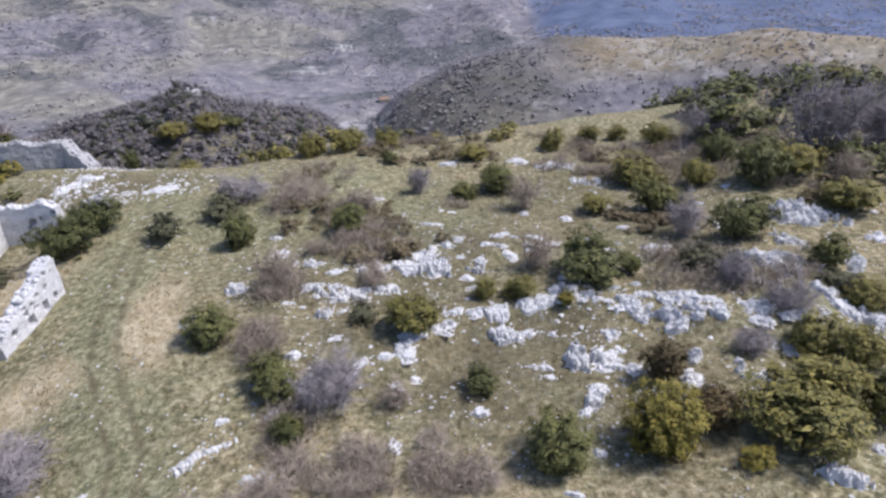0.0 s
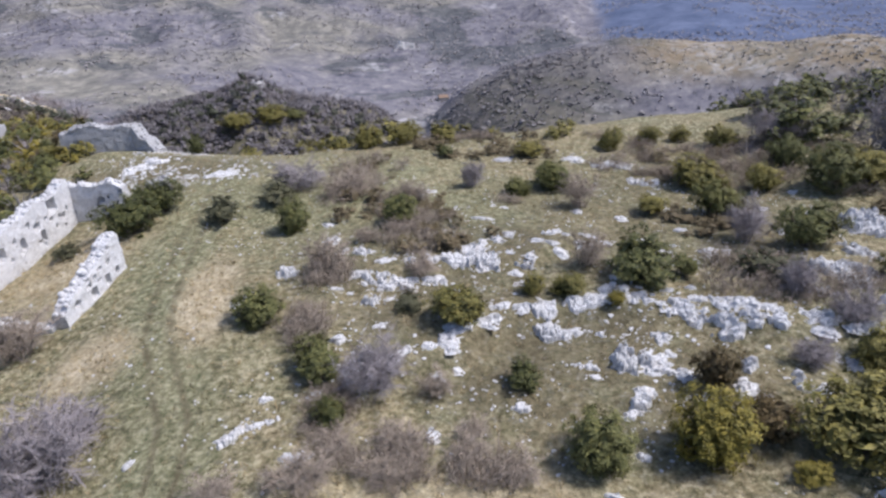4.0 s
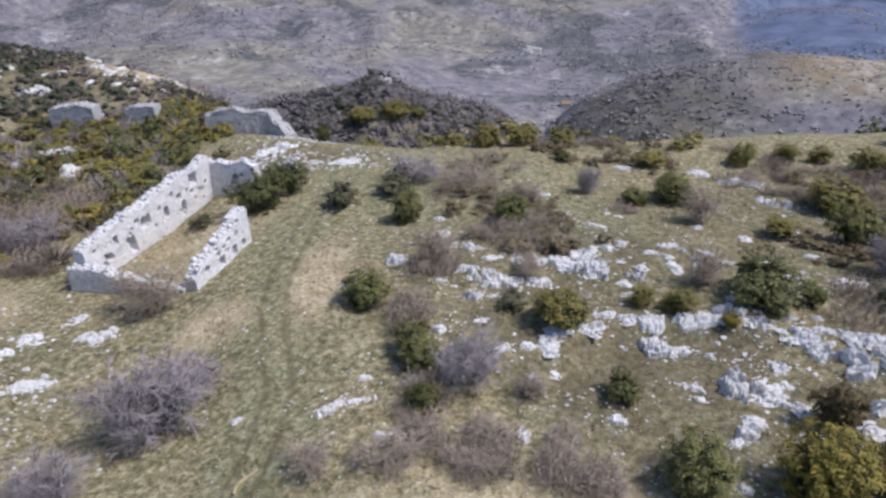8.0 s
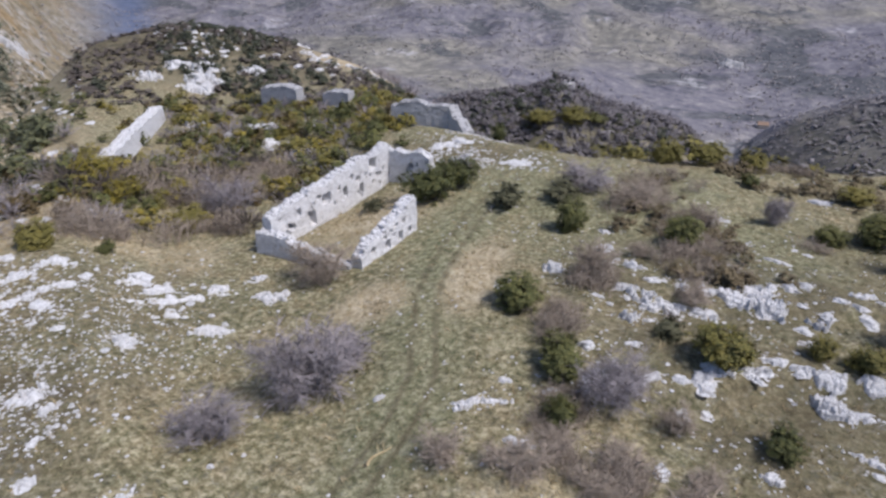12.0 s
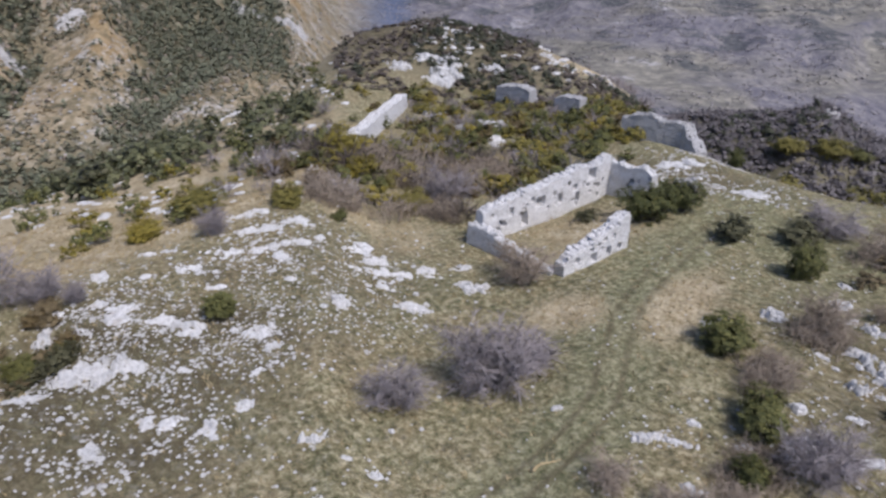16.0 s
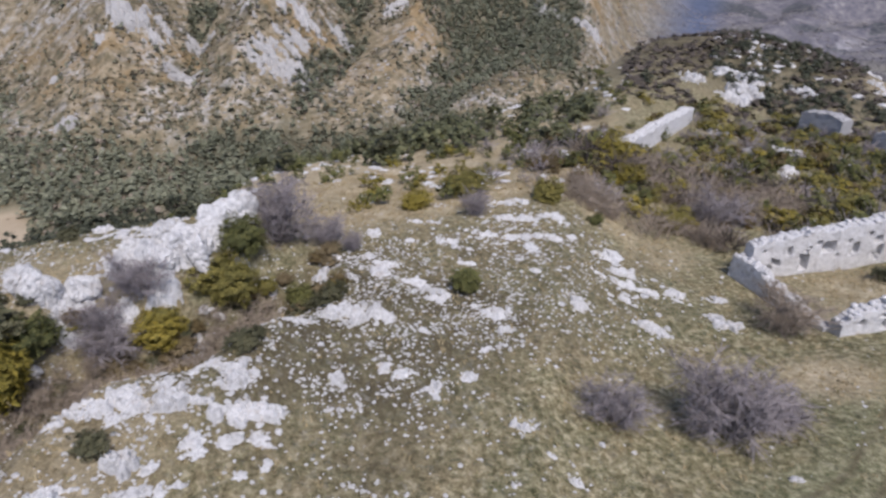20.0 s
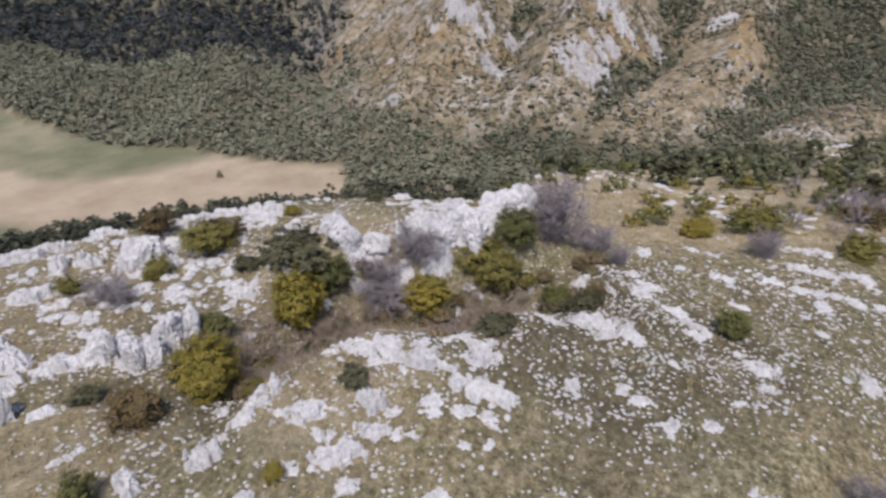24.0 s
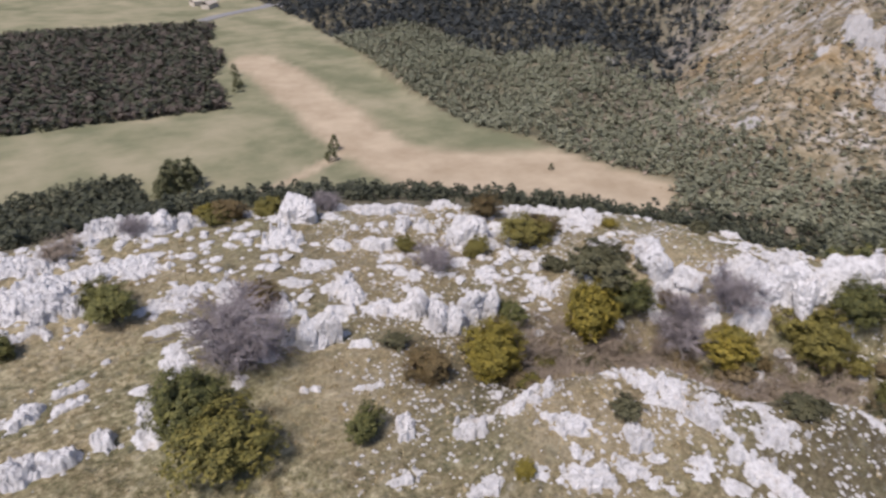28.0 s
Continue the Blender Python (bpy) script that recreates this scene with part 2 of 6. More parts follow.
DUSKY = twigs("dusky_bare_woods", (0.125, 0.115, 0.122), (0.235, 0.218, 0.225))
# Far trees, paled towards the haze-tinted mountain ground to lower their contrast.
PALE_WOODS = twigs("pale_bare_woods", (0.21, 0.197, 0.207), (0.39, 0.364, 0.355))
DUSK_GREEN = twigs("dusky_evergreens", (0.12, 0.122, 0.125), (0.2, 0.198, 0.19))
UMBER = twigs("umber_bare_woods", (0.062, 0.052, 0.046), (0.15, 0.127, 0.108))
BROWN_TWIGS = twigs("brown_twigs", (0.18, 0.145, 0.115), (0.44, 0.37, 0.3))
STRAW_BLADES = twigs("dry_grass_blades", (0.25, 0.19, 0.1), (0.52, 0.43, 0.26))
GREEN_BLADES = twigs("green_grass_blades", (0.14, 0.134, 0.07), (0.37, 0.34, 0.2))
BARK = twigs("grey_bark", (0.07, 0.055, 0.045), (0.16, 0.135, 0.12))

# ---------------------------------------------------------------- landform
# One hill: a karst plateau, its rim, shoulder and ridge, the valley round it and the mountains across.
# Each row is a bearing in degrees (0 = north, growing to the west) with radius and height of a break of slope.
RIM = ((-35, 85, 0.5), (-28, 82, 0), (-20, 75, -2.2), (-8, 66, -2.6), (5, 58, -2.4), (20, 56, -2.3), (30, 60, -2.6), (38, 72, -4.5),
       (46, 92, -9), (53, 95, -9.5), (60, 80, -7), (66, 45, -1.6), (73, 42, -1.6), (82, 37, -0.8), (92, 34, -0.6),
       (100, 39, -0.2), (112, 41, 0), (125, 42, -0.2), (140, 41, -0.2), (155, 42, -0.2), (175, 44, -0.6), (250, 60, -2))
SHOULDER = ((-35, 140, -20), (-20, 130, -24), (-8, 120, -28), (5, 110, -30), (20, 100, -26), (30, 140, -30), (38, 150, -17.5),
            (46, 150, -8), (53, 150, -2.4), (57.5, 150, -3.6), (61.7, 146, -5.6), (66, 140, -15.5), (73, 124, -17.5), (82, 100, -17.5),
            (92, 86, -14.8), (100, 68, -11.5), (112, 62, -20), (125, 62, -22), (155, 62, -22), (175, 65, -22), (250, 90, -20))
VALLEY = ((-35, 200, -80), (-20, 200, -85), (-8, 220, -95), (5, 260, -125), (20, 250, -110), (30, 250, -100), (38, 280, -100),
          (46, 280, -110), (53, 280, -110), (60, 260, -100), (66, 240, -88), (73, 220, -86), (82, 210, -88), (92, 210, -90),
          (100, 230, -93), (112, 248, -95), (125, 252, -95), (140, 258, -95), (155, 262, -95), (175, 262, -95), (250, 250, -90))
FOOT = ((-35, 900), (-11, 900), (-6, 560), (8, 540), (38, 560), (53, 700), (60, 500), (66, 330), (73, 300), (82, 290),
        (92, 290), (100, 296), (112, 290), (118, 296), (125, 320), (132, 350), (139, 410), (143, 520), (148, 700), (153, 950), (175, 1050), (250, 600))
SLOPE = ((-35, 1300, -150), (-12, 1300, -150), (-6, 900, -90), (8, 860, -85),
         (38, 860, -85), (53, 1000, -105), (60.5, 900, -110), (64, 540, -76), (73, 480, -44), (82, 450, -38), (92, 420, -34),
         (102, 430, -39), (112, 500, -55), (125, 700, -70), (140, 800, -75), (148, 1000, -80), (155, 1250, -70), (175, 1250, -70), (250, 800, -60))
CREST = ((-35, 1600, -30), (-12, 1600, -30), (-6, 1200, 0), (8, 1300, 60), (38, 1300, 60), (55, 1350, -40), (61, 1350, -60), (65, 800, -20),
         (73, 800, 60), (92, 700, 90), (112, 850, 60), (140, 1200, 60), (155, 1600, 60), (175, 1600, 60), (250, 1200, 60))

KNOLL = ((-60, -150), (2, -90), (8, -52), (11.8, -41.5), (16.7, -38.5), (19.7, -35), (21.3, -31.5), (22.6, -30.8), (24.7, -33.5), (29.2, -35.8),
         (33.8, -40), (40, -42), (46, -50), (51, -68), (56, -150))
SPUR = ((-70, -75), (-36, -57), (-28, -49), (-19, -58), (-10, -62), (-2.4, -74), (4, -100), (9, -145), (60, -200), (250, -200))

SEAM_LOW = ((-40, 29), (-28, 28), (-13, 27.5), (-6, 26.6), (-1, 25), (4, 22.6), (9.4, 21.8), (14.6, 21), (22, 25))
SEAM_HIGH = ((-12, 36), (-4, 32.5), (3, 31.5), (9, 31), (14, 29.5), (18, 31))
TRACK = ((-11.2, 10.5), (-11.3, 12.7), (-11.7, 15.5), (-12.6, 18.2), (-14.5, 21.2), (-16.4, 24.2), (-17.5, 27.0), (-18.6, 30.8),
         (-19.6, 35.0), (-20.2, 39.5), (-21.4, 44.5))


def around(table, column, b):
    """A break's radius or height at the bearings b, eased between the rows."""
    rows = np.array(table, float)
    out = 0.0
    for shift, share in ((-2.0, 0.25), (0.0, 0.5), (2.0, 0.25)):
        out = out + share * np.interp(b + shift, rows[:, 0], rows[:, column], period=360)
    return out


def hash01(i, j, seed):
    n = np.sin(i * 127.1 + j * 311.7 + seed * 74.7) * 43758.5453
    return n - np.floor(n)


def rough(x, y, size, seed, octaves=4, gain=0.5):
    """Fractal value noise between -1 and 1."""
    total, weight, amp = 0.0, 0.0, 1.0
    for k in range(octaves):
        u, v = x / size + 17.3 * seed, y / size - 9.1 * seed
        i, j = np.floor(u), np.floor(v)
        a, c = u - i, v - j
        a, c = a * a * (3 - 2 * a), c * c * (3 - 2 * c)
        s = seed + 5 * k
        top = hash01(i, j, s) * (1 - a) + hash01(i + 1, j, s) * a
        low = hash01(i, j + 1, s) * (1 - a) + hash01(i + 1, j + 1, s) * a
        total = total + amp * (top * (1 - c) + low * c)
        weight, amp, size = weight + amp, amp * gain, size * 0.47
    return total / weight * 2 - 1


def ease(v, lo, hi):
    t = np.clip((v - lo) / (hi - lo), 0, 1)
    return t * t * (3 - 2 * t)


def polar(x, y):
    return np.hypot(x, y), (np.degrees(np.arctan2(-x, y)) + 110) % 360 - 110


def meadow(x, y):
    """1 on the flat valley meadow, 0 elsewhere."""
    r, b = polar(x, y)
    edge = around(FOOT, 1, b) + 6 * rough(x, y, 40, 31, 2)
    return ease(b, 113, 115) * ease(edge - r, -3, 3) * ease(r, 245, 252) * (1 - ease(b, 205, 212))


def near_line(x, y, line):
    """Distance to a line of points."""
    best = np.full(np.shape(x), 1e9)
    for (ax, ay), (bx, by) in zip(line, line[1:]):
        t = np.clip(((x - ax) * (bx - ax) + (y - ay) * (by - ay)) / ((bx - ax) ** 2 + (by - ay) ** 2), 0, 1)
        best = np.minimum(best, np.hypot(x - ax - t * (bx - ax), y - ay - t * (by - ay)))
    return best


SPURS = ((60, -0.3), (65, 0.55), (70, 0.2), (75.5, -0.75), (81, 0.55), (86.5, -0.55), (92, 0.95), (97.3, -0.6), (103.5, 1.0), (110, 0.1), (116, -0.5), (124, 0.3), (132, -0.5), (142, 0.4), (150, 0))


def ravines(x, y, r, b):
    """1 on the spurs of the western slope, -1 in the ravines between them."""
    bend = b + 2.2 * rough(x, y, 120, 27, 3) - 5.0 * ease(r, 420, 300)
    return np.interp(bend, [k[0] for k in SPURS], [k[1] for k in SPURS], period=360)


def trodden(x, y):
    """Smooth ground along the cart track."""
    return ease(near_line(x, y, TRACK), 1.0, 4.5)


def terrain(x, y):
    x, y = np.asarray(x, float), np.asarray(y, float)
    r, b = polar(x, y)
    R = [np.zeros_like(r), around(RIM, 1, b), around(SHOULDER, 1, b), around(VALLEY, 1, b), around(FOOT, 1, b),
         around(SLOPE, 1, b), around(CREST, 1, b), np.full_like(r, 1750.0), np.full_like(r, 4600.0)]
    Z = [np.full_like(r, 0.2), around(RIM, 2, b), around(SHOULDER, 2, b), around(VALLEY, 2, b), around(VALLEY, 2, b) - 4 * (b < 70),
         around(SLOPE, 2, b), around(CREST, 2, b), np.full_like(r, 190.0), np.full_like(r, 420.0)]
    z = 0.0
    for stretch, share in ((0.93, 0.25), (1.0, 0.5), (1.07, 0.25)):
        q, part = r * stretch, Z[0]
        for k in range(8):
            t = np.clip((q - R[k]) / np.maximum(R[k + 1] - R[k], 1.0), 0, 1)
            part = part + (Z[k + 1] - Z[k]) * t
        z = z + share * part
    # wooded knoll below the plateau, and a saddle before the ridge
    top = np.interp(b, [k[0] for k in KNOLL], [k[1] for k in KNOLL], period=360)
    z = np.maximum(z, top + 1.5 * rough(x, y, 14, 19, 3) - 0.5 * np.maximum(np.abs(r - 195) - 9, 0))
    # a long spur across the valley
    crest = around(SPUR, 1, b)
    z = np.maximum(z, crest - 0.42 * np.maximum(np.abs(r - 430) - 15, 0))
    # the hollow between the near mound and the crags
    brow = np.interp(b, (86, 97, 106, 114, 120, 127, 134), (25.0, 23.9, 21.2, 21.9, 20.8, 19.4, 17.0))
    hollow = brow + 5.6
    z = z - 3.0 * np.exp(-((r - hollow) / 2.9) ** 2) * ease(b, 88, 98) * (1 - ease(b, 122, 138))
    z = z + 1.5 * np.exp(-((r - brow) / np.where(r < brow, 6.0, 2.0)) ** 2) * ease(b, 86, 99) * (1 - ease(b, 124, 138))
    z = z + 1.3 * ease(r - hollow, 2.2, 4.2) * (1 - ease(r - hollow, 6.5, 11.5)) * ease(b, 95.5, 98.5) * (1 - ease(b, 116, 130))
    # low rock steps across the plateau
    for seam, lift in ((SEAM_LOW, 0.6), (SEAM_HIGH, 0.45)):
        line = np.interp(b, [k[0] for k in seam], [k[1] for k in seam], period=360) + 0.7 * rough(x, y, 3.5, 21, 3)
        ends = ease(b, seam[0][0], seam[0][0] + 5) * (1 - ease(b, seam[-1][0] - 5, seam[-1][0]))
        z = z + lift * ends * (ease(r - line, -0.9, 0.7) * (1 - ease(r - line, 3.5, 11)) - 0.35 * np.exp(-((r - line + 2.4) / 1.6) ** 2))
    # roughness grows with the landform
    wild = 1 - meadow(x, y)
    z = z + (0.35 * rough(x, y, 9, 1) + 0.13 * rough(x, y, 2.6, 20, 3)) * (1 - ease(r, 90, 200)) * ease(r, 8, 20) * trodden(x, y)
    z = z + 1.5 * rough(x, y, 15, 29, 3) * ease(b, 62, 70) * (1 - ease(b, 96, 102)) * ease(r, 46, 62) * (1 - ease(r, 110, 140))
    # spurs and ravines across the valley, and the gullies of the mountain to the north
    spur = ravines(x, y, r, b)
    z = z + spur * 26 * ease(r, 300, 420) * ease(b, 62, 68) * (1 - ease(b, 122, 150)) * wild
    fold_ = 1 - 2 * np.abs(rough(x * 0.8 + 0.3 * y, y * 0.5, 75, 26, 3)) - 0.5
    z = z + 0.016 * np.minimum(r, 1000) * fold_ * ease(r, 500, 680) * (1 - ease(b, 50, 56)) * ease(b, -7.5, -5.5)
    z = z + 0.016 * np.minimum(r, 1400) * fold_ * ease(r, 900, 1050) * (1 - ease(b, -9, -7.5)) * ease(b, -60, -50)
    z = z + wild * ease(r, 80, 200) * (1.6 * rough(x, y, 24, 3) + 0.02 * np.minimum(r, 1500) * ease(r, 200, 420) * rough(x, y, 130, 5, 5, 0.55))
    return z


def wooded(x, y, r, b):
    """Woods fill the slope to the south-west, the valley foot and the ravines, and thin out over the rocky spurs."""
    edge = ease(b + 7 * rough(x, y, 70, 63, 4) + 16 * (1 - ease(r, 285, 370)) - 6, 104, 114)
    foot = (1 - ease(r + 22 * rough(x, y, 40, 64, 3) - 18 * ease(b, 88, 62), 296, 328)) * ease(rough(x, y, 30, 65, 3), -0.3, -0.05)
    ravine = ease(0.9 * rough(x, y, 42, 57, 4) - ravines(x, y, r, b), 0.38, 0.68)
    upper = ease(r + 14 * rough(x, y, 35, 68, 3), 392, 420) * ease(b, 66, 68) * (1 - ease(b, 77, 81))
    return (1 - meadow(x, y)) * np.maximum(edge, np.maximum(np.maximum(ravine, upper), 0.85 * foot) * 0.92 + 0.03)


# ---------------------------------------------------------------- the ground, one sheet to the horizon
MEADOW_LANE = ((-110, -230), (-123, -235), (-172, -253), (-215, -266))
MEADOW_DRY = ((-300, -100), (-239, -133), (-205, -195), (-190, -235), (-194, -274), (-212, -328), (-231, -403), (-245, -470))


def patch(x, y, cx, cy, rx, ry, turn=0.0):
    """A ragged patch of ground cover, 1 inside."""
    c, s = math.cos(radians(turn)), math.sin(radians(turn))
    u, v = (x - cx) * c + (y - cy) * s, -(x - cx) * s + (y - cy) * c
    return np.clip(1.7 - 1.4 * np.hypot(u / rx, v / ry) + 0.5 * rough(x, y, 2.5, 44, 3), 0, 1)


def covers(x, y):
    """Ground cover near by (lush grass, straw, stony soil) and far off (meadow, bare woods, dry slope), then forest
    floor, painted blue haze and wheel ruts.
    """
    r, b = polar(x, y)
    d = near_line(x, y, TRACK)
    ruts = np.clip(1.1 - np.abs(d - 0.6) / 0.17, 0, 1)
    lush = np.clip(np.clip(1.5 - d / 1.4, 0, 0.5) + 0.3 * patch(x, y, -14, 19, 5.5, 8) + 0.4 * patch(x, y, -21, 34, 3, 7)
                   + 0.5 * patch(x, y, -7, -22, 4, 6) + 0.5 * patch(x, y, -14, -34, 4, 5) + 0.35 * patch(x, y, -8, 40, 16, 9)
                   + 0.3 * patch(x, y, -15, 45, 16, 8), 0, 0.55)
    straw = np.clip(patch(x, y, -15.2, 27.6, 1.7, 4.2, 15) + patch(x, y, -19.2, 22.6, 2.1, 2.6) + 0.7 * patch(x, y, -41, 20, 5, 2.5)
                    + 0.6 * patch(x, y, 0, 14, 7, 2.5) + 0.75 * patch(x, y, -17, -9.5, 4.5, 4) + 0.6 * patch(x, y, -27, -15, 7, 7) + 0.55 * patch(x, y, -22, -27, 8, 7) + 0.5 * patch(x, y, -12, -18, 5, 4) + 0.45 * patch(x, y, -6, -33, 9, 6) + 0.75 * patch(x, y, -26.5, 32.5, 4, 6) + 0.5 * patch(x, y, -35, 22, 4, 3), 0, 0.85)
    stony = np.clip(0.95 * patch(x, y, -25, 1, 10, 8) + 0.45 * patch(x, y, -30, 13, 8, 8) + 0.5 * patch(x, y, -18, -12, 10, 9) + 0.5 * patch(x, y, -24, -28, 20, 16)
                    + 0.7 * patch(x, y, 5, 22, 9, 6) + 0.55 * patch(x, y, -4, 31, 9, 8) + 0.7 * patch(x, y, -27, 48, 8, 5) + 0.5 * patch(x, y, 10, 40, 12, 10)
                    + 0.9 * ruts, 0, 1) * (1 - np.clip(1.6 - d / 1.6, 0, 1) * (1 - 0.7 * ruts))
    m = meadow(x, y)
    wander = b + 7 * rough(x, y, 70, 63, 4) + 16 * (1 - ease(r, 285, 370)) - 6
    flank = ease(b, 60, 68) * (1 - ease(b, 101, 106)) * ease(r - around(RIM, 1, b), -3, 5) * (1 - ease(r, 150, 190))
    straw = np.clip(straw + flank * np.clip(0.8 + 0.9 * rough(x, y, 11, 81, 4), 0, 0.95), 0, 0.95)
    dry_lane = np.clip(3.2 - 3.0 * near_line(x, y, MEADOW_DRY) / (20 + 46 * ease(y, -240, -150) + 6 * rough(x, y, 30, 9, 3)), 0, 1)
    lane = np.clip(1.6 - near_line(x, y, MEADOW_LANE) / 3, 0, 1)
    beyond = ease(r, 95, 190)
    stony = stony * (1 - 0.8 * flank)
    dry_slope = np.clip(ease(b, 57, 66) * (1 - ease(wander, 106, 118)), 0, 1) * ease(r + 14 * rough(x, y, 40, 64, 3), 296, 340) + 0.5 * ease(-b, 8, 15) * ease(b, -60, -45) * ease(r, 375, 400) * (1 - ease(r, 470, 520))
    near_ridge = ease(b, 40, 47) * (1 - ease(b, 60, 66)) * ease(r, 95, 125) * (1 - ease(r, 160, 200))
    grown = np.where((b > 58) & (b < 125) & (r > 140), wooded(x, y, r, b), 0.0)
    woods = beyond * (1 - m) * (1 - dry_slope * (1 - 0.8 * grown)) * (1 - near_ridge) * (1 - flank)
    dry = dry_slope * (1 - m) * (1 - 0.8 * grown)
    straw = np.clip(straw + m * np.clip(dry_lane + lane, 0, 1), 0, 1)
    # The last term darkens the spur's flank, a cloud shadow put into colour.
    floor = np.clip(ease(wander, 105, 116) * (1 - ease(b, 200, 215)) + ease(b, 60, 64) * (1 - ease(b, 108, 114)) * ease(r, 110, 150) * (1 - ease(r, 560, 620)) + ease(b, 4, 10) * (1 - ease(b, 36, 46)) * ease(r, 75, 110) * (1 - ease(r, 300, 380))
                    + 0.5 * ease(b, -16, -5) * (1 - ease(b, 4, 7)) * ease(r + 12 * rough(x, y, 25, 83, 3), 320, 360) * (1 - ease(r + 12 * rough(x, y, 25, 84, 3), 405, 440)), 0, 1)
    # Where the blue haze is painted: farthest mountainside and the gap beyond the ridge.
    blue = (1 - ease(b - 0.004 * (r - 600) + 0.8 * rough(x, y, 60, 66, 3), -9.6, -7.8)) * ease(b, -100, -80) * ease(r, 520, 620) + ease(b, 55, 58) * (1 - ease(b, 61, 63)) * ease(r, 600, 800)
    stony = np.clip(stony + near_ridge, 0, 1)
    crest_grass = ease(b, 35, 37.5) * (1 - ease(b, 44, 47)) * ease(r + 5 * rough(x, y, 12, 89, 3), 126, 132) * (1 - ease(r, 165, 185))
    straw = np.clip(straw + 0.3 * near_ridge + 0.9 * crest_grass, 0, 1)
    woods = woods * (1 - crest_grass)
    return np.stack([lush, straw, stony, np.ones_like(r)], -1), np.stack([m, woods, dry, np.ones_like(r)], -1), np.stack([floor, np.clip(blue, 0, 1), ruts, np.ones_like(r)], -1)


def mesh_of(name, verts, faces, material, smooth=True):
    """A mesh from arrays of corners and of equal-sided faces."""
    verts, faces = np.ascontiguousarray(verts, np.float32), np.ascontiguousarray(faces, np.int32)
    me = bpy.data.meshes.new(name)
    me.vertices.add(len(verts))
    me.vertices.foreach_set("co", verts.ravel())
    k = faces.shape[1]
    me.loops.add(faces.size)
    me.loops.foreach_set("vertex_index", faces.ravel())
    me.polygons.add(len(faces))
    me.polygons.foreach_set("loop_start", np.arange(0, faces.size, k, dtype=np.int32))
    me.polygons.foreach_set("use_smooth", np.full(len(faces), smooth))
    me.materials.append(material)
    me.update(calc_edges=True)
    return me


def ground_sheet():
    n = 640
    radii = np.concatenate([np.linspace(0.01, 12, 14)[:-1], np.arange(12, 62, 0.36), np.geomspace(62, 4500, 160)])
    turn = np.linspace(0, 2 * math.pi, n, endpoint=False)
    rr, aa = np.meshgrid(radii, turn, indexing="ij")
    x, y = -rr * np.sin(aa), rr * np.cos(aa)
    z = terrain(x, y)
    verts = np.stack([x, y, z], -1).reshape(-1, 3)
    i, j = np.meshgrid(np.arange(len(radii) - 1), np.arange(n), indexing="ij")
    a, b_ = i * n + j, i * n + (j + 1) % n
    faces = np.stack([a, b_, b_ + n, a + n], -1).reshape(-1, 4)[:, ::-1]
    me = mesh_of("ground", verts, faces, GROUND)
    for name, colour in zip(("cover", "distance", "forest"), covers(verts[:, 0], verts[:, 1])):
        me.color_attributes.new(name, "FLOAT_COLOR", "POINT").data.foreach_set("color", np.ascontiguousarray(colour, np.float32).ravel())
    return tagged(new("ground", me), "dry grassy karst hill falling to a meadow valley", "ground", kind="structure")


ground_sheet()


# ---------------------------------------------------------------- where things grow and lie: east, north, width, height in metres
BOX = ((4.2, 17.1, 2.76, 2.31), (1.5, 21.3, 1.86, 1.41), (-7.4, 21.4, 2.68, 2.06), (-5.9, 18.2, 1.88, 1.66), (-11.5, 25.4, 2.78, 1.95), (7.7, 30.0, 4.61, 2.91),
    (10.2, 30.2, 1.29, 1.38), (-6.5, 37.4, 3.31, 2.63), (-13.0, 36.2, 2.63, 2.50), (-24.4, 36.5, 3.98, 3.38), (-23.7, 39.1, 3.05, 3.10), (4.7, 45.2, 3.87, 2.65),
    (1.6, 44.0, 2.11, 1.40), (14.4, 39.7, 3.61, 3.05), (17.9, 33.7, 4.00, 2.93), (20.1, 29.1, 2.73, 2.28), (22.7, 42.5, 4.44, 3.38), (22.3, 48.4, 3.92, 2.79),
    (-4.6, 52.0, 1.72, 1.17), (-28.1, 6.7, 2.40, 1.86), (-32.2, -5.0, 2.93, 2.46), (-29.7, -1.8, 1.88, 1.34), (-9.8, -15.4, 1.77, 1.58), (-20.9, -17.4, 2.32, 1.38),)
BOX_MORE = ((-26.2, -13.9, 2.79, 2.07), (-5.9, -21.2, 2.67, 2.32), (-5.5, -30.6, 3.56, 2.20), (-1.1, -30.7, 1.56, 1.77), (-5.0, -20.6, 3.11, 2.95), (-37.6, 18.6, 1.44, 0.98),
    (-30.0, -1.9, 1.77, 1.37), (-32.5, -4.7, 2.32, 1.88), (-28.5, 55.3, 1.74, 2.09), (-58.8, 172.0, 6.73, 4.00),)
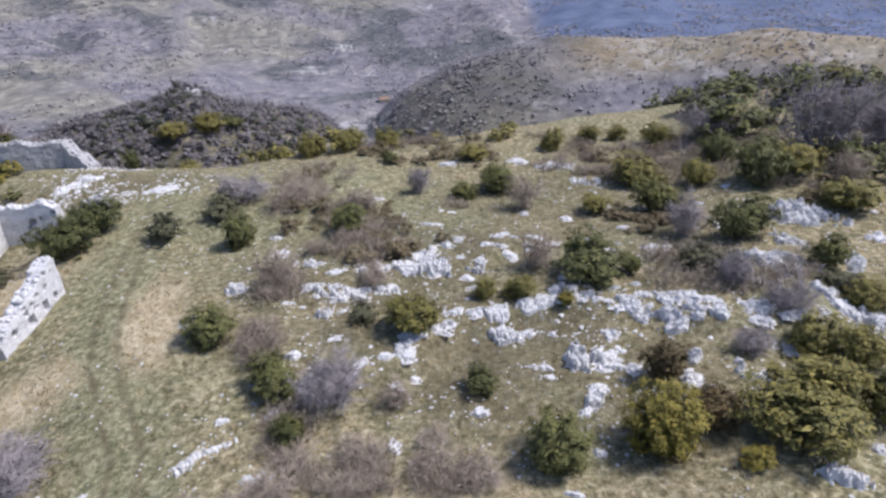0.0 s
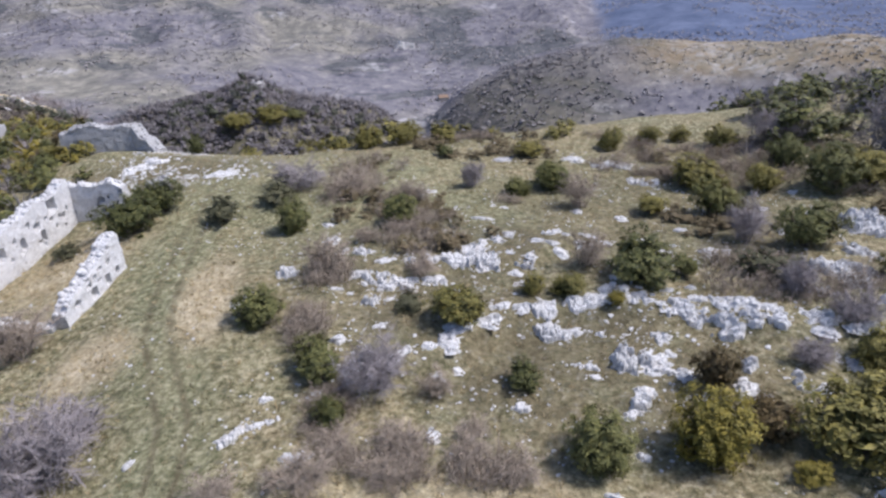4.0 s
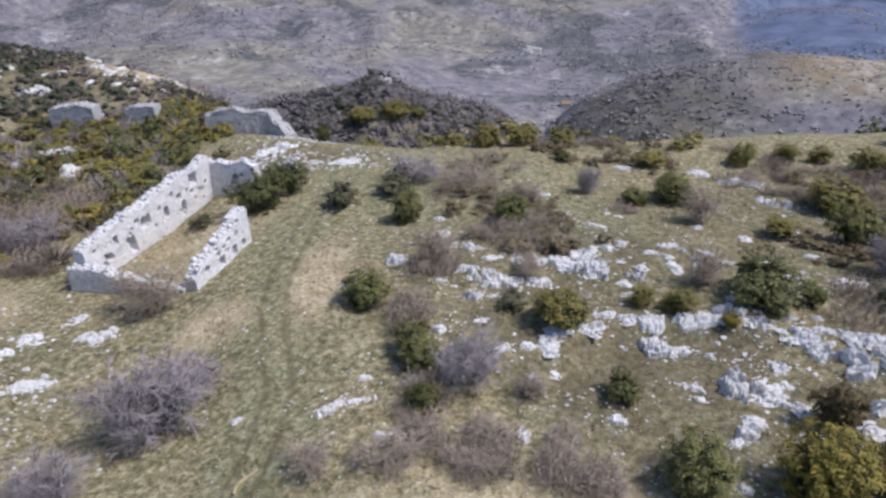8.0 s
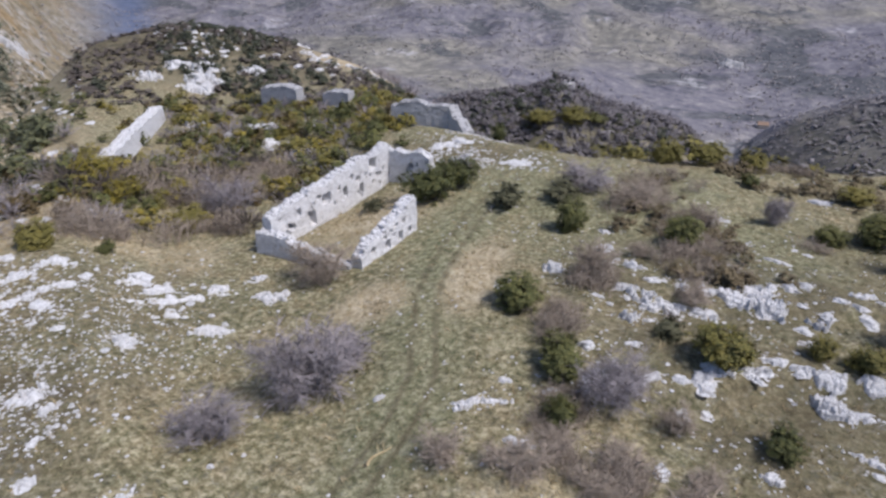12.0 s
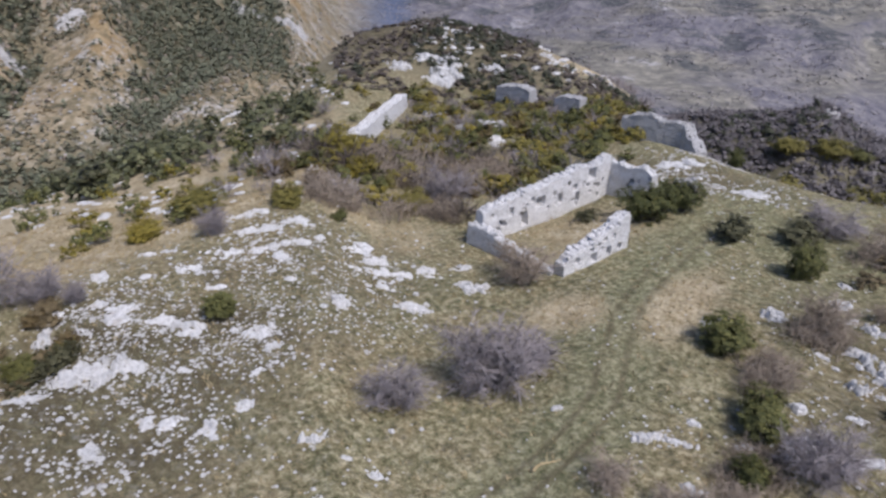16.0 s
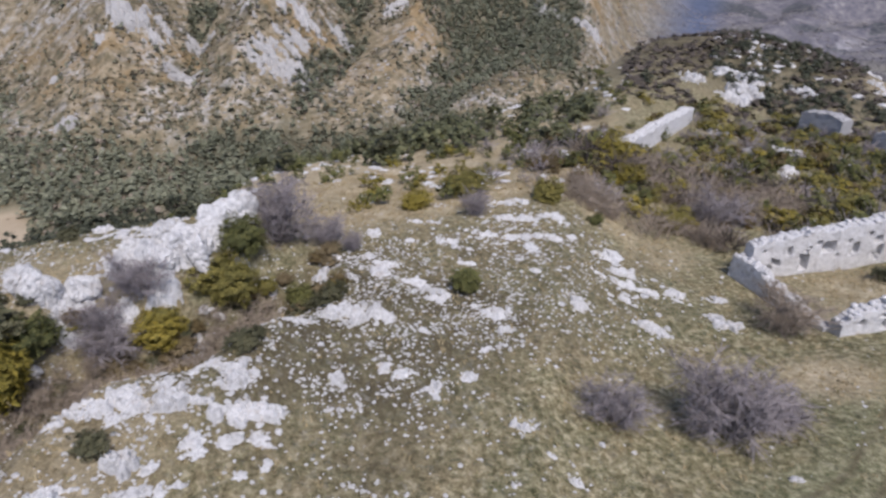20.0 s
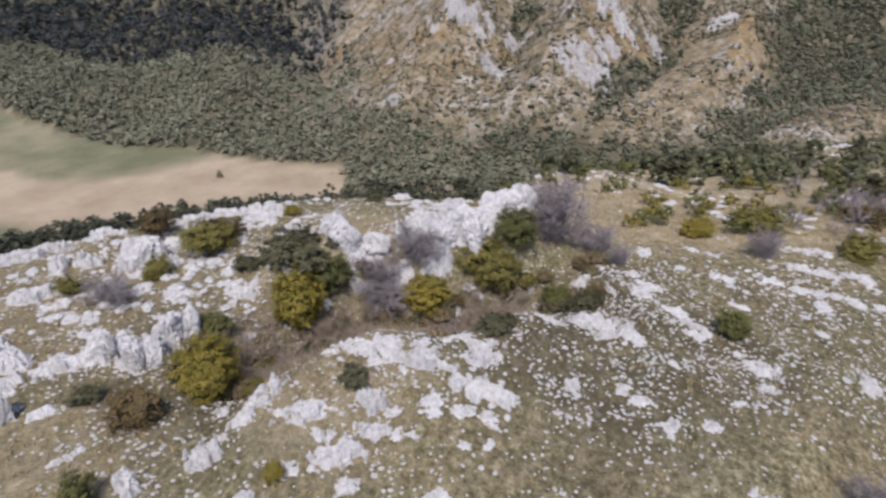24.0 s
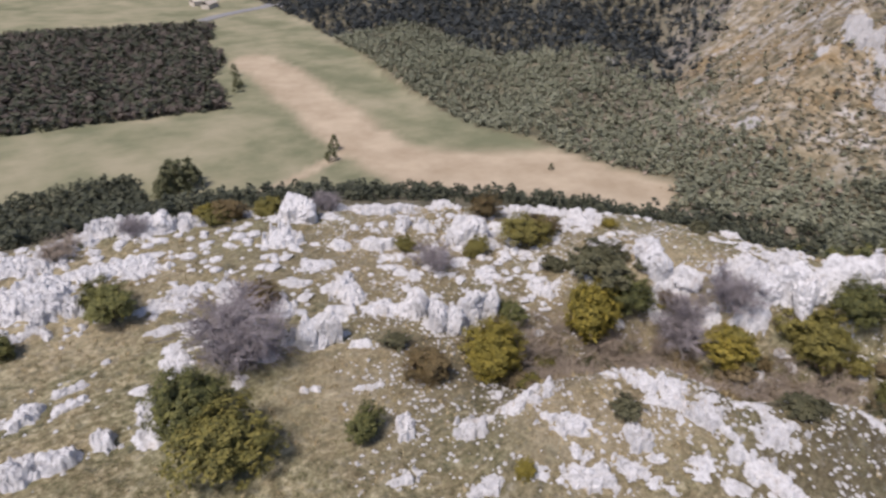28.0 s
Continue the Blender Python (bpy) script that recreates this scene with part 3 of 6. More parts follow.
OLIVE = ((13.2, 17.5, 4.79, 2.85), (16.6, 23.0, 3.17, 1.92), (18.2, 21.9, 2.90, 2.21), (14.8, 18.9, 3.09, 2.57), (16.8, 18.4, 2.39, 2.78), (-1.4, 25.2, 3.76, 2.16),
    (3.8, 28.2, 2.06, 1.40), (2.2, 28.2, 1.47, 1.12), (10.6, 40.3, 2.41, 1.52), (14.7, 45.7, 5.13, 2.76), (18.9, 44.0, 3.13, 2.55), (20.8, 25.9, 2.62, 1.56),
    (2.8, 52.6, 2.95, 1.63), (9.9, 55.3, 2.86, 2.23), (13.3, 56.9, 2.97, 2.05), (16.5, 57.7, 2.22, 1.59), (25.2, 42.7, 4.11, 3.03), (26.4, 37.3, 5.06, 2.40),
    (43.7, 68.3, 6.48, 2.91), (19.5, 55.5, 3.25, 2.06), (-44.4, 10.6, 4.34, 2.47), (-40.8, 15.9, 3.35, 1.79), (-30.4, -6.1, 4.12, 2.41), (-30.3, -5.7, 3.23, 2.76),)
OLIVE_MORE = ((-27.0, -21.9, 3.42, 2.27), (-23.9, -23.0, 1.99, 1.58), (-21.1, -26.0, 1.67, 1.11), (-17.8, -36.3, 2.48, 1.27), (-5.4, -17.8, 4.61, 2.50), (-39.5, 26.0, 3.42, 2.39),
    (-14.8, -37.3, 2.69, 1.46), (-11.9, 55.1, 3.14, 2.23), (-8.9, 56.5, 3.70, 2.41), (-5.4, 57.4, 3.21, 2.28), (-71.7, 162.2, 9.81, 5.43), (-63.1, 166.9, 9.86, 4.69),)
GOLD = ((8.2, 17.7, 3.44, 2.83), (11.1, 16.2, 1.40, 0.89), (6.3, 27.1, 1.18, 0.97), (-52.8, 26.8, 4.40, 3.14), (-46.9, 25.8, 3.55, 2.41), (-23.8, -14.7, 3.91, 3.72),
    (-17.8, -16.0, 3.44, 2.51), (-24.2, -14.8, 3.35, 3.33), (-17.0, -15.5, 2.72, 2.34), (-12.2, -9.6, 0.82, 0.87), (-32.4, -19.4, 1.30, 0.88), (-47.9, 10.1, 2.35, 1.33),
    (-41.6, 6.2, 2.86, 1.54), (-18.2, -37.2, 2.17, 1.31), (-14.2, -38.4, 2.33, 1.47), (-27.5, -9.0, 3.07, 1.75),)
RUST = ((10.9, 18.1, 2.75, 2.04), (9.4, 21.3, 2.32, 2.33), (-14.5, -16.3, 2.94, 2.09), (-15.4, -37.8, 3.09, 1.84), (-11.1, -25.7, 2.58, 2.04), (-27.7, -26.1, 2.58, 2.10),
    (-51.5, 19.5, 3.62, 2.22), (-28.6, -22.3, 3.17, 1.67),)
HEATH = ((-4.1, 26.3, 1.97, 1.08), (-18.4, 37.6, 3.42, 2.11), (-22.3, -4.1, 1.85, 0.89), (-22.3, -4.2, 1.61, 0.82), (-26.3, -15.6, 4.53, 2.04), (-26.1, -16.5, 3.39, 1.53),
    (-36.6, -15.3, 1.74, 1.02), (-17.0, -8.7, 1.56, 0.85), (14.4, 29.7, 3.55, 1.60), (-15.5, 40.7, 3.73, 1.78), (20.0, 27.2, 2.32, 1.04), (-14.2, -18.9, 1.55, 0.98),
    (-25.5, -18.3, 1.90, 1.06), (-27.9, 34.1, 2.06, 1.14),)
GREY = ((-17.0, 15.5, 5.32, 3.94), (-18.1, 10.8, 3.59, 2.23), (-15.1, 43.8, 4.78, 2.27), (-1.9, 45.1, 2.16, 2.25), (15.0, 35.0, 4.01, 2.77), (16.5, 25.2, 2.56, 1.58),
    (13.9, 22.8, 1.97, 1.19), (29.6, 46.8, 8.38, 7.03), (23.5, 54.1, 5.87, 3.30), (-4.6, 20.7, 3.40, 1.96), (-38.9, 29.6, 5.14, 3.77), (-38.6, 9.9, 2.72, 2.21),
    (-35.3, -3.2, 5.36, 4.43), (-28.8, -9.7, 3.69, 2.49), (-32.9, 1.0, 1.65, 1.41), (-8.4, -23.1, 5.60, 3.63), (-20.8, -23.5, 3.44, 1.64), (-27.8, -11.6, 2.99, 1.94),
    (-20.9, -34.4, 2.30, 1.45), (-16.9, 18.0, 3.56, 1.82), (33.5, 46.9, 5.21, 6.43), (14.9, 27.6, 2.34, 1.79), (-27.0, -11.1, 4.62, 2.07), (-34.7, -0.4, 3.12, 1.97),)
GREY_MORE = ((-9.9, -39.0, 2.31, 1.28),)
BROWN = ((-9.4, 30.0, 4.11, 2.85), (-10.6, 42.5, 4.34, 1.97), (6.0, 41.1, 4.16, 2.82), (-3.2, 17.3, 2.67, 1.27), (1.3, 16.4, 2.58, 1.16), (-4.0, 30.5, 2.83, 1.35),
    (5.1, 31.3, 3.49, 2.56), (-24.1, 24.0, 4.98, 3.10), (-0.6, 17.0, 2.19, 1.24), (-7.8, 34.2, 2.09, 1.16), (-2.1, 20.8, 2.21, 1.40), (-5.6, -39.2, 3.21, 1.62),
    (-42.3, 19.2, 3.96, 2.09), (-5.9, 41.6, 3.22, 1.92), (-9.0, 14.4, 2.63, 1.25), (-26.2, -11.7, 2.19, 1.49), (28.5, 41.3, 4.15, 2.62), (-6.2, 15.2, 2.95, 1.33),
    (-5.5, 17.0, 2.24, 1.00), (-3.5, 15.6, 2.32, 1.04), (-0.3, 18.1, 1.79, 0.85),)
# rock: east, north, half length, half depth, height in metres, turn in degrees
CRAGS = ((-18.6, -34.1, 1.29, 1.40, 2.04, 151), (-11.0, -38.9, 1.72, 1.13, 1.67, 164), (-24.7, -24.4, 1.54, 1.19, 2.00, 135), (-11.7, -21.8, 1.54, 0.80, 1.86, 152),
    (-17.1, -18.6, 0.98, 0.76, 1.62, 137), (-19.1, -18.5, 1.27, 0.89, 1.94, 134), (-29.8, -9.0, 1.11, 1.40, 1.80, 107), (-30.9, -7.6, 1.35, 1.31, 2.13, 104),
    (-32.3, -6.8, 0.92, 1.41, 1.54, 102), (-33.8, -5.8, 1.41, 1.52, 2.20, 100), (-33.1, -9.2, 0.75, 0.78, 1.21, 105), (-28.3, -14.1, 1.75, 0.82, 1.43, 72),
    (-28.8, -12.3, 0.90, 0.64, 1.19, 113), (-16.9, -20.7, 0.85, 0.82, 1.44, 94),)
RIM_ROCKS = ((-9.4, -41.9, 1.80, 1.55, 0.91, 167), (-13.1, -38.6, 1.23, 1.22, 0.75, 161), (-16.1, -32.1, 1.22, 1.14, 0.78, 153), (-22.0, -34.0, 0.78, 0.67, 0.41, 147),
    (-24.1, -31.3, 2.08, 1.08, 0.67, 142), (-27.9, -30.5, 1.50, 1.15, 0.69, 138), (-23.6, -27.9, 1.43, 1.04, 0.70, 140), (-20.2, -27.7, 1.02, 0.78, 0.55, 144),
    (-31.8, -24.2, 2.24, 0.89, 0.54, 127), (-32.2, -21.3, 1.31, 0.85, 0.53, 101), (-28.4, -17.5, 0.83, 0.53, 0.36, 122), (-31.6, -10.1, 1.06, 0.66, 0.44, 77),
    (-29.8, -10.3, 1.59, 0.80, 0.58, 72), (-27.8, -12.7, 0.96, 0.72, 0.61, 115), (-28.0, -10.8, 0.96, 0.53, 0.46, 111),)
RIM_SLABS = ((-4.1, -39.4, 2.30, 1.73, 0.47, 174), (-6.7, -40.8, 1.93, 1.58, 0.41, 171), (-6.1, -35.5, 3.83, 1.05, 0.31, 181), (-3.0, -35.3, 2.01, 1.99, 0.60, 175),
    (-8.4, -34.3, 1.45, 0.91, 0.27, 166), (-3.8, -32.4, 1.58, 1.67, 0.55, 173), (-9.2, -30.3, 1.59, 0.68, 0.23, 163), (-10.7, -27.8, 0.73, 2.16, 0.76, 159),
    (-7.8, -29.8, 1.56, 0.47, 0.16, 165), (-15.7, -28.0, 1.12, 0.75, 0.24, 151), (-14.0, -26.8, 0.99, 0.56, 0.19, 152), (-15.3, -24.2, 0.75, 1.67, 0.60, 148),
    (-12.1, -25.5, 0.75, 1.24, 0.45, 155), (-13.1, -20.1, 0.68, 0.41, 0.17, 147), (-15.9, -22.0, 0.45, 1.03, 0.39, 144), (-23.7, -17.7, 0.98, 0.81, 0.29, 127),)
RIM_SLABS_MORE = ((-22.4, -20.4, 0.93, 0.66, 0.22, 132), (-7.2, -27.7, 1.04, 0.34, 0.13, 165), (-1.7, -32.0, 0.96, 0.49, 0.16, 177),)
MOUND_FACE = ((-15.8, -11.7, 1.02, 0.78, 0.57, 127), (-18.8, -9.7, 1.32, 0.49, 0.33, 101), (-19.1, -7.9, 0.94, 0.58, 0.40, 59), (-18.8, -6.5, 0.69, 0.76, 0.54, 47),
    (-27.6, -7.3, 1.10, 0.68, 0.42, 105), (-13.1, -12.9, 0.79, 0.72, 0.60, 134), (-14.5, -12.1, 0.68, 0.52, 0.40, 130), (-14.9, -9.7, 0.98, 0.49, 0.40, 123),
    (-13.9, -7.9, 1.01, 0.48, 0.44, 120), (-16.3, -7.6, 0.55, 0.81, 0.65, 115), (-11.1, -10.4, 0.79, 0.38, 0.38, 133), (-11.0, -14.8, 0.45, 0.76, 0.64, 143),
    (-9.5, -12.9, 0.53, 0.44, 0.43, 144), (-20.5, -4.2, 0.96, 0.70, 0.48, 144), (-18.4, -5.1, 1.14, 0.63, 0.47, 106), (-18.3, -3.8, 1.37, 0.52, 0.41, 102),)
MOUND_FACE_MORE = ((-11.5, -17.6, 0.61, 0.21, 0.16, 147), (-9.7, -19.1, 0.49, 0.21, 0.16, 153),)
GLADE_ROCKS = ((0.3, -22.7, 0.80, 0.84, 0.94, -179), (-0.9, -22.3, 0.90, 0.60, 0.68, 178), (-2.5, -22.2, 0.80, 0.56, 0.63, 174), (-0.5, -25.9, 1.10, 0.61, 0.60, 223),
    (-2.0, -25.5, 0.88, 0.30, 0.30, 176), (-4.1, -22.4, 0.41, 0.62, 0.68, 170), (-7.3, -25.5, 0.45, 0.18, 0.17, 164), (-2.5, -26.5, 0.91, 0.26, 0.25, 175),
    (-13.6, -17.5, 0.41, 0.19, 0.21, 142), (-4.2, -27.4, 0.29, 0.19, 0.17, 171),)
PLATEAU = ((23.1, 36.5, 2.10, 1.35, 0.63, -32), (20.2, 32.7, 1.18, 0.79, 0.41, -32), (18.0, 29.4, 1.40, 1.15, 0.64, -31), (22.1, 29.9, 0.71, 1.18, 0.62, -37),
    (19.1, 25.6, 1.59, 0.60, 0.36, -61), (20.2, 24.4, 1.14, 0.75, 0.47, -73), (25.8, 33.3, 0.80, 0.53, 0.25, -38), (-3.1, 31.7, 1.94, 0.61, 0.41, 6),
    (-0.5, 31.4, 0.96, 0.79, 0.54, 1), (-5.7, 29.2, 1.39, 0.66, 0.47, -7), (-5.8, 27.1, 0.87, 0.74, 0.55, 12), (-3.3, 29.9, 0.94, 0.45, 0.32, 6),
    (2.1, 31.5, 0.97, 0.49, 0.32, -4), (9.7, 50.6, 1.69, 0.78, 0.34, -11), (11.5, 46.7, 1.37, 0.62, 0.28, -14), (6.5, 52.0, 0.98, 0.71, 0.30, -7),)
PLATEAU_MORE = ((-0.8, 32.1, 0.72, 0.38, 0.24, 1), (16.2, 27.6, 0.64, 0.43, 0.26, -30),)
SEAM_ROCKS = ((2.8, 26.8, 1.15, 0.49, 0.38, 19), (4.8, 27.3, 1.23, 0.50, 0.38, 16), (6.9, 27.7, 1.07, 0.43, 0.30, -14), (2.8, 25.4, 0.83, 0.72, 0.60, -6),
    (4.1, 25.6, 0.62, 0.31, 0.25, -9), (9.1, 27.2, 1.25, 0.54, 0.38, -33), (9.5, 26.2, 1.17, 0.41, 0.30, -34), (12.8, 26.4, 1.38, 0.45, 0.30, -41),
    (11.0, 25.5, 0.75, 0.74, 0.55, -23), (12.1, 25.3, 0.76, 0.49, 0.35, -52), (11.1, 27.2, 0.66, 0.34, 0.23, -22), (13.0, 25.0, 0.58, 0.49, 0.35, -27),
    (6.5, 23.4, 0.85, 0.84, 0.73, -15), (8.1, 25.0, 0.74, 0.38, 0.30, -18), (7.8, 22.6, 0.80, 0.28, 0.24, -19), (15.1, 25.5, 0.78, 0.68, 0.45, -31),)
SEAM_ROCKS_MORE = ((5.3, 25.4, 0.57, 0.25, 0.20, -12),)
SLOPE_ROCKS = ((6.3, 20.2, 0.39, 0.48, 0.47, -17), (11.2, 22.6, 0.43, 0.65, 0.53, -26), (10.5, 21.0, 0.28, 0.54, 0.47, -27), (13.2, 20.8, 0.75, 0.44, 0.35, -32),
    (12.7, 21.9, 0.44, 0.27, 0.22, -30), (9.7, 19.0, 0.39, 0.58, 0.55, -27), (10.9, 20.3, 0.41, 0.27, 0.23, -28), (-4.1, 22.0, 1.15, 0.26, 0.24, 47),
    (-5.5, 21.0, 0.80, 0.27, 0.26, 33), (-2.2, 23.0, 0.94, 0.22, 0.19, 5), (0.1, 25.4, 0.88, 0.30, 0.25, 32), (-6.9, 23.0, 0.42, 0.31, 0.26, 17),
    (-5.1, 24.3, 0.30, 0.18, 0.15, 12), (-9.7, 25.2, 0.38, 0.20, 0.15, 21), (-13.0, 26.8, 0.62, 0.48, 0.34, 52), (-11.6, 30.2, 0.66, 0.58, 0.39, 21),)
SLOPE_ROCKS_MORE = ((-7.8, 32.5, 1.01, 0.48, 0.31, -15),)
TURF_ROCKS = ((-10.0, 34.6, 0.72, 0.49, 0.29, 16), (-7.0, 19.9, 0.47, 0.33, 0.34, 19), (-9.2, 19.5, 0.28, 0.15, 0.14, 25), (-1.9, 17.8, 0.25, 0.30, 0.36, 6),
    (1.5, 19.7, 0.38, 0.22, 0.24, -4), (4.5, 22.8, 0.50, 0.22, 0.20, -11), (5.9, 17.4, 0.25, 0.21, 0.23, -19), (-9.7, 17.4, 0.63, 0.23, 0.24, 63),
    (-9.0, 18.0, 0.49, 0.11, 0.12, 27), (-7.0, 16.4, 0.59, 0.26, 0.31, 23), (13.9, 15.4, 0.86, 0.40, 0.39, -20), (16.0, 16.7, 0.41, 0.24, 0.21, -44),
    (-0.7, 38.1, 0.83, 0.27, 0.15, 1), (0.8, 51.5, 0.97, 0.52, 0.23, -1), (-5.2, 43.4, 0.85, 0.33, 0.17, 7), (-2.5, 40.1, 1.02, 0.35, 0.19, 4),)
TURF_ROCKS_MORE = ((11.7, 37.1, 0.61, 0.33, 0.18, -18), (4.6, 15.4, 0.35, 0.15, 0.19, -17),)
MOUND_TOP = ((-41.5, 8.4, 0.74, 0.83, 0.32, 79), (-40.4, 12.7, 1.48, 0.70, 0.27, 72), (-36.6, 14.8, 0.77, 0.70, 0.28, 68), (-37.3, 12.5, 1.85, 0.63, 0.26, 71),
    (-35.2, 2.4, 0.56, 0.64, 0.28, 86), (-25.8, 0.3, 1.23, 0.92, 0.54, 89), (-25.5, 2.0, 0.64, 0.61, 0.36, 86), (-30.8, -0.9, 0.51, 0.86, 0.44, 92),
    (-24.2, -2.4, 0.94, 0.26, 0.15, 96), (-23.9, 7.4, 0.58, 0.49, 0.31, 73), (-27.5, 4.8, 1.06, 0.68, 0.38, 80), (-29.4, 3.0, 0.49, 0.37, 0.19, 84),
    (-25.6, 8.2, 0.61, 0.47, 0.27, 72), (-26.7, 12.7, 0.65, 0.69, 0.38, 65), (-33.6, 13.9, 0.95, 0.39, 0.17, 67), (-32.7, 17.2, 0.82, 0.44, 0.20, 62),)
MOUND_TOP_MORE = ((-35.1, 9.4, 1.16, 0.50, 0.22, 75),)
MOUND_SIDE = ((-34.3, 11.8, 1.31, 0.50, 0.22, 71), (-33.9, 6.9, 0.77, 0.42, 0.19, 78), (-37.1, 5.9, 0.97, 0.47, 0.20, 81), (-25.0, 16.6, 0.84, 0.57, 0.32, 56),
    (-28.9, 20.3, 0.58, 0.56, 0.28, 55), (-31.4, 17.8, 0.96, 0.53, 0.25, 60), (-25.3, 21.2, 0.90, 0.60, 0.32, 50), (-17.4, 6.6, 0.60, 0.45, 0.37, 103),
    (-14.8, 7.8, 0.58, 0.23, 0.22, 62), (-14.5, 5.4, 0.45, 0.20, 0.19, 70), (-20.9, -0.4, 0.32, 0.45, 0.32, 91),)
TRACK_ROCKS = ((-31.8, 1.9, 0.52, 0.42, 0.20, 87), (-9.3, 17.7, 1.02, 0.23, 0.18, 28), (-9.0, 19.4, 0.51, 0.17, 0.12, 25), (-57.1, 57.5, 1.47, 2.47, 0.65, 45),
    (-60.4, 54.1, 2.24, 1.41, 0.38, 48), (-62.2, 50.2, 1.48, 1.03, 0.28, 51), (-51.1, 14.7, 1.51, 0.86, 0.29, 74), (-54.9, 48.7, 0.94, 2.08, 0.60, 48),
    (-15.7, 7.3, 0.23, 0.15, 0.14, 65),)
TRACK_SIDE = ((-29.1, 20.0, 0.58, 0.59, 0.32, 55), (-25.9, 21.1, 0.76, 0.45, 0.26, 51), (-29.3, 17.8, 2.47, 0.47, 0.26, 59), (-25.4, 16.7, 1.03, 0.56, 0.35, 57),
    (-28.1, 16.2, 0.88, 0.35, 0.20, 60), (-9.5, 17.5, 0.62, 0.22, 0.19, 50), (-13.5, 16.1, 0.30, 0.18, 0.15, 40), (-7.0, 19.8, 0.40, 0.26, 0.21, 20),
    (-2.0, 18.0, 0.30, 0.35, 0.33, 6), (1.5, 19.9, 0.38, 0.20, 0.16, -4), (-30.5, 49.4, 2.15, 1.12, 0.36, 32), (-22.3, 46.9, 1.47, 0.66, 0.23, 25),
    (-56.5, 56.4, 1.60, 1.86, 0.54, 45), (-62.8, 49.8, 2.21, 1.51, 0.44, 52),)
CLIFF = ((-360.0, -14.2, 49.09, 0.30), (-401.2, -17.9, 46.91, 0.46), (-473.5, 176.0, 45.37, 0.30), (-395.2, -10.1, 42.66, 0.50), (-458.3, 202.8, 36.19, 0.62), (-388.2, -91.5, 35.98, 0.60),
    (-94.5, 633.2, 31.88, 0.55), (-424.7, 55.1, 30.76, 0.38), (-397.4, -20.1, 25.02, 0.57), (-383.5, -83.7, 24.83, 1.29), (-328.2, -116.0, 22.53, 0.57), (-406.4, 19.0, 21.96, 0.50),
    (-396.4, -62.8, 21.67, 1.00), (-374.9, -4.6, 20.37, 1.17), (-366.6, -69.4, 20.33, 0.83), (-368.3, -13.8, 20.03, 0.67), (-359.9, -20.3, 18.02, 0.91), (-363.5, -65.4, 16.76, 0.80),
    (-374.0, -109.1, 14.16, 1.00), (-361.9, -21.3, 13.16, 1.00), (-408.0, -250.1, 13.03, 0.83), (-72.5, 186.4, 11.02, 0.58), (-369.5, -132.8, 10.75, 0.83), (-73.4, 188.6, 8.54, 0.65),)
CLIFF_SMALL = ((-86.4, 64.4, 7.39, 0.67), (-93.5, 96.0, 6.08, 0.36), (-84.9, 100.4, 6.00, 0.36), (-105.9, 78.0, 5.35, 0.40), (-90.7, 58.4, 4.43, 0.89),)
RIDGE = ((-86.2, 65.0, 6.43, 0.62), (-90.5, 68.8, 6.21, 0.42), (-84.1, 61.8, 5.75, 0.50), (-91.8, 58.4, 5.47, 0.76), (-93.5, 66.5, 5.23, 0.84), (-85.6, 74.4, 5.17, 0.40),
    (-72.0, 51.4, 4.95, 0.42), (-61.2, 54.1, 4.59, 0.42), (-61.7, 49.2, 3.70, 0.44), (-54.4, 54.2, 3.24, 0.93), (-58.6, 32.4, 3.16, 0.50), (-50.3, 13.9, 3.03, 0.37),
    (-47.0, 21.4, 2.48, 0.60), (-54.5, 40.5, 2.47, 0.60), (-48.9, 46.7, 2.22, 0.78), (-47.3, 48.1, 2.22, 0.78),)


# ---------------------------------------------------------------- building helpers
def part(name, data, parent, label=""):
    ob = new(name, data)
    ob.parent = parent
    return tagged(ob, label) if label else ob


def thing(name, label, category, group="", kind="", data=None):
    return tagged(new(name, data), label, category, group, kind)


def ground_z(x, y):
    return float(terrain(np.array([x]), np.array([y]))[0])


def ball(level):
    bm = bmesh.new()
    bmesh.ops.create_icosphere(bm, subdivisions=level, radius=1.0)
    v = np.array([p.co[:] for p in bm.verts])
    f = np.array([[q.index for q in face.verts] for face in bm.faces])
    bm.free()
    return v, f


BALL = {k: ball(k) for k in (1, 2, 4)}


def blob(seed, level=2, lump=0.35, crease=0.22):
    """A weathered boulder: a ball beaten out of round, with fissures."""
    v, f = BALL[level]
    out = np.empty_like(v)
    shift = Vector((seed * 3.7, -seed * 1.9, seed * 0.83))
    for i, p in enumerate(v):
        q = Vector(p) * 1.1 + shift
        d = noise.voronoi(q * 1.35)[0]
        k = 1 + lump * noise.noise(q) + 0.16 * noise.noise(q * 2.7) - crease * math.exp(-(d[1] - d[0]) * 9)
        out[i] = p * k
    return out, f


def join(pieces):
    verts, faces, n = [], [], 0
    for v, f in pieces:
        verts.append(v), faces.append(f + n)
        n += len(v)
    return np.concatenate(verts), np.concatenate(faces)


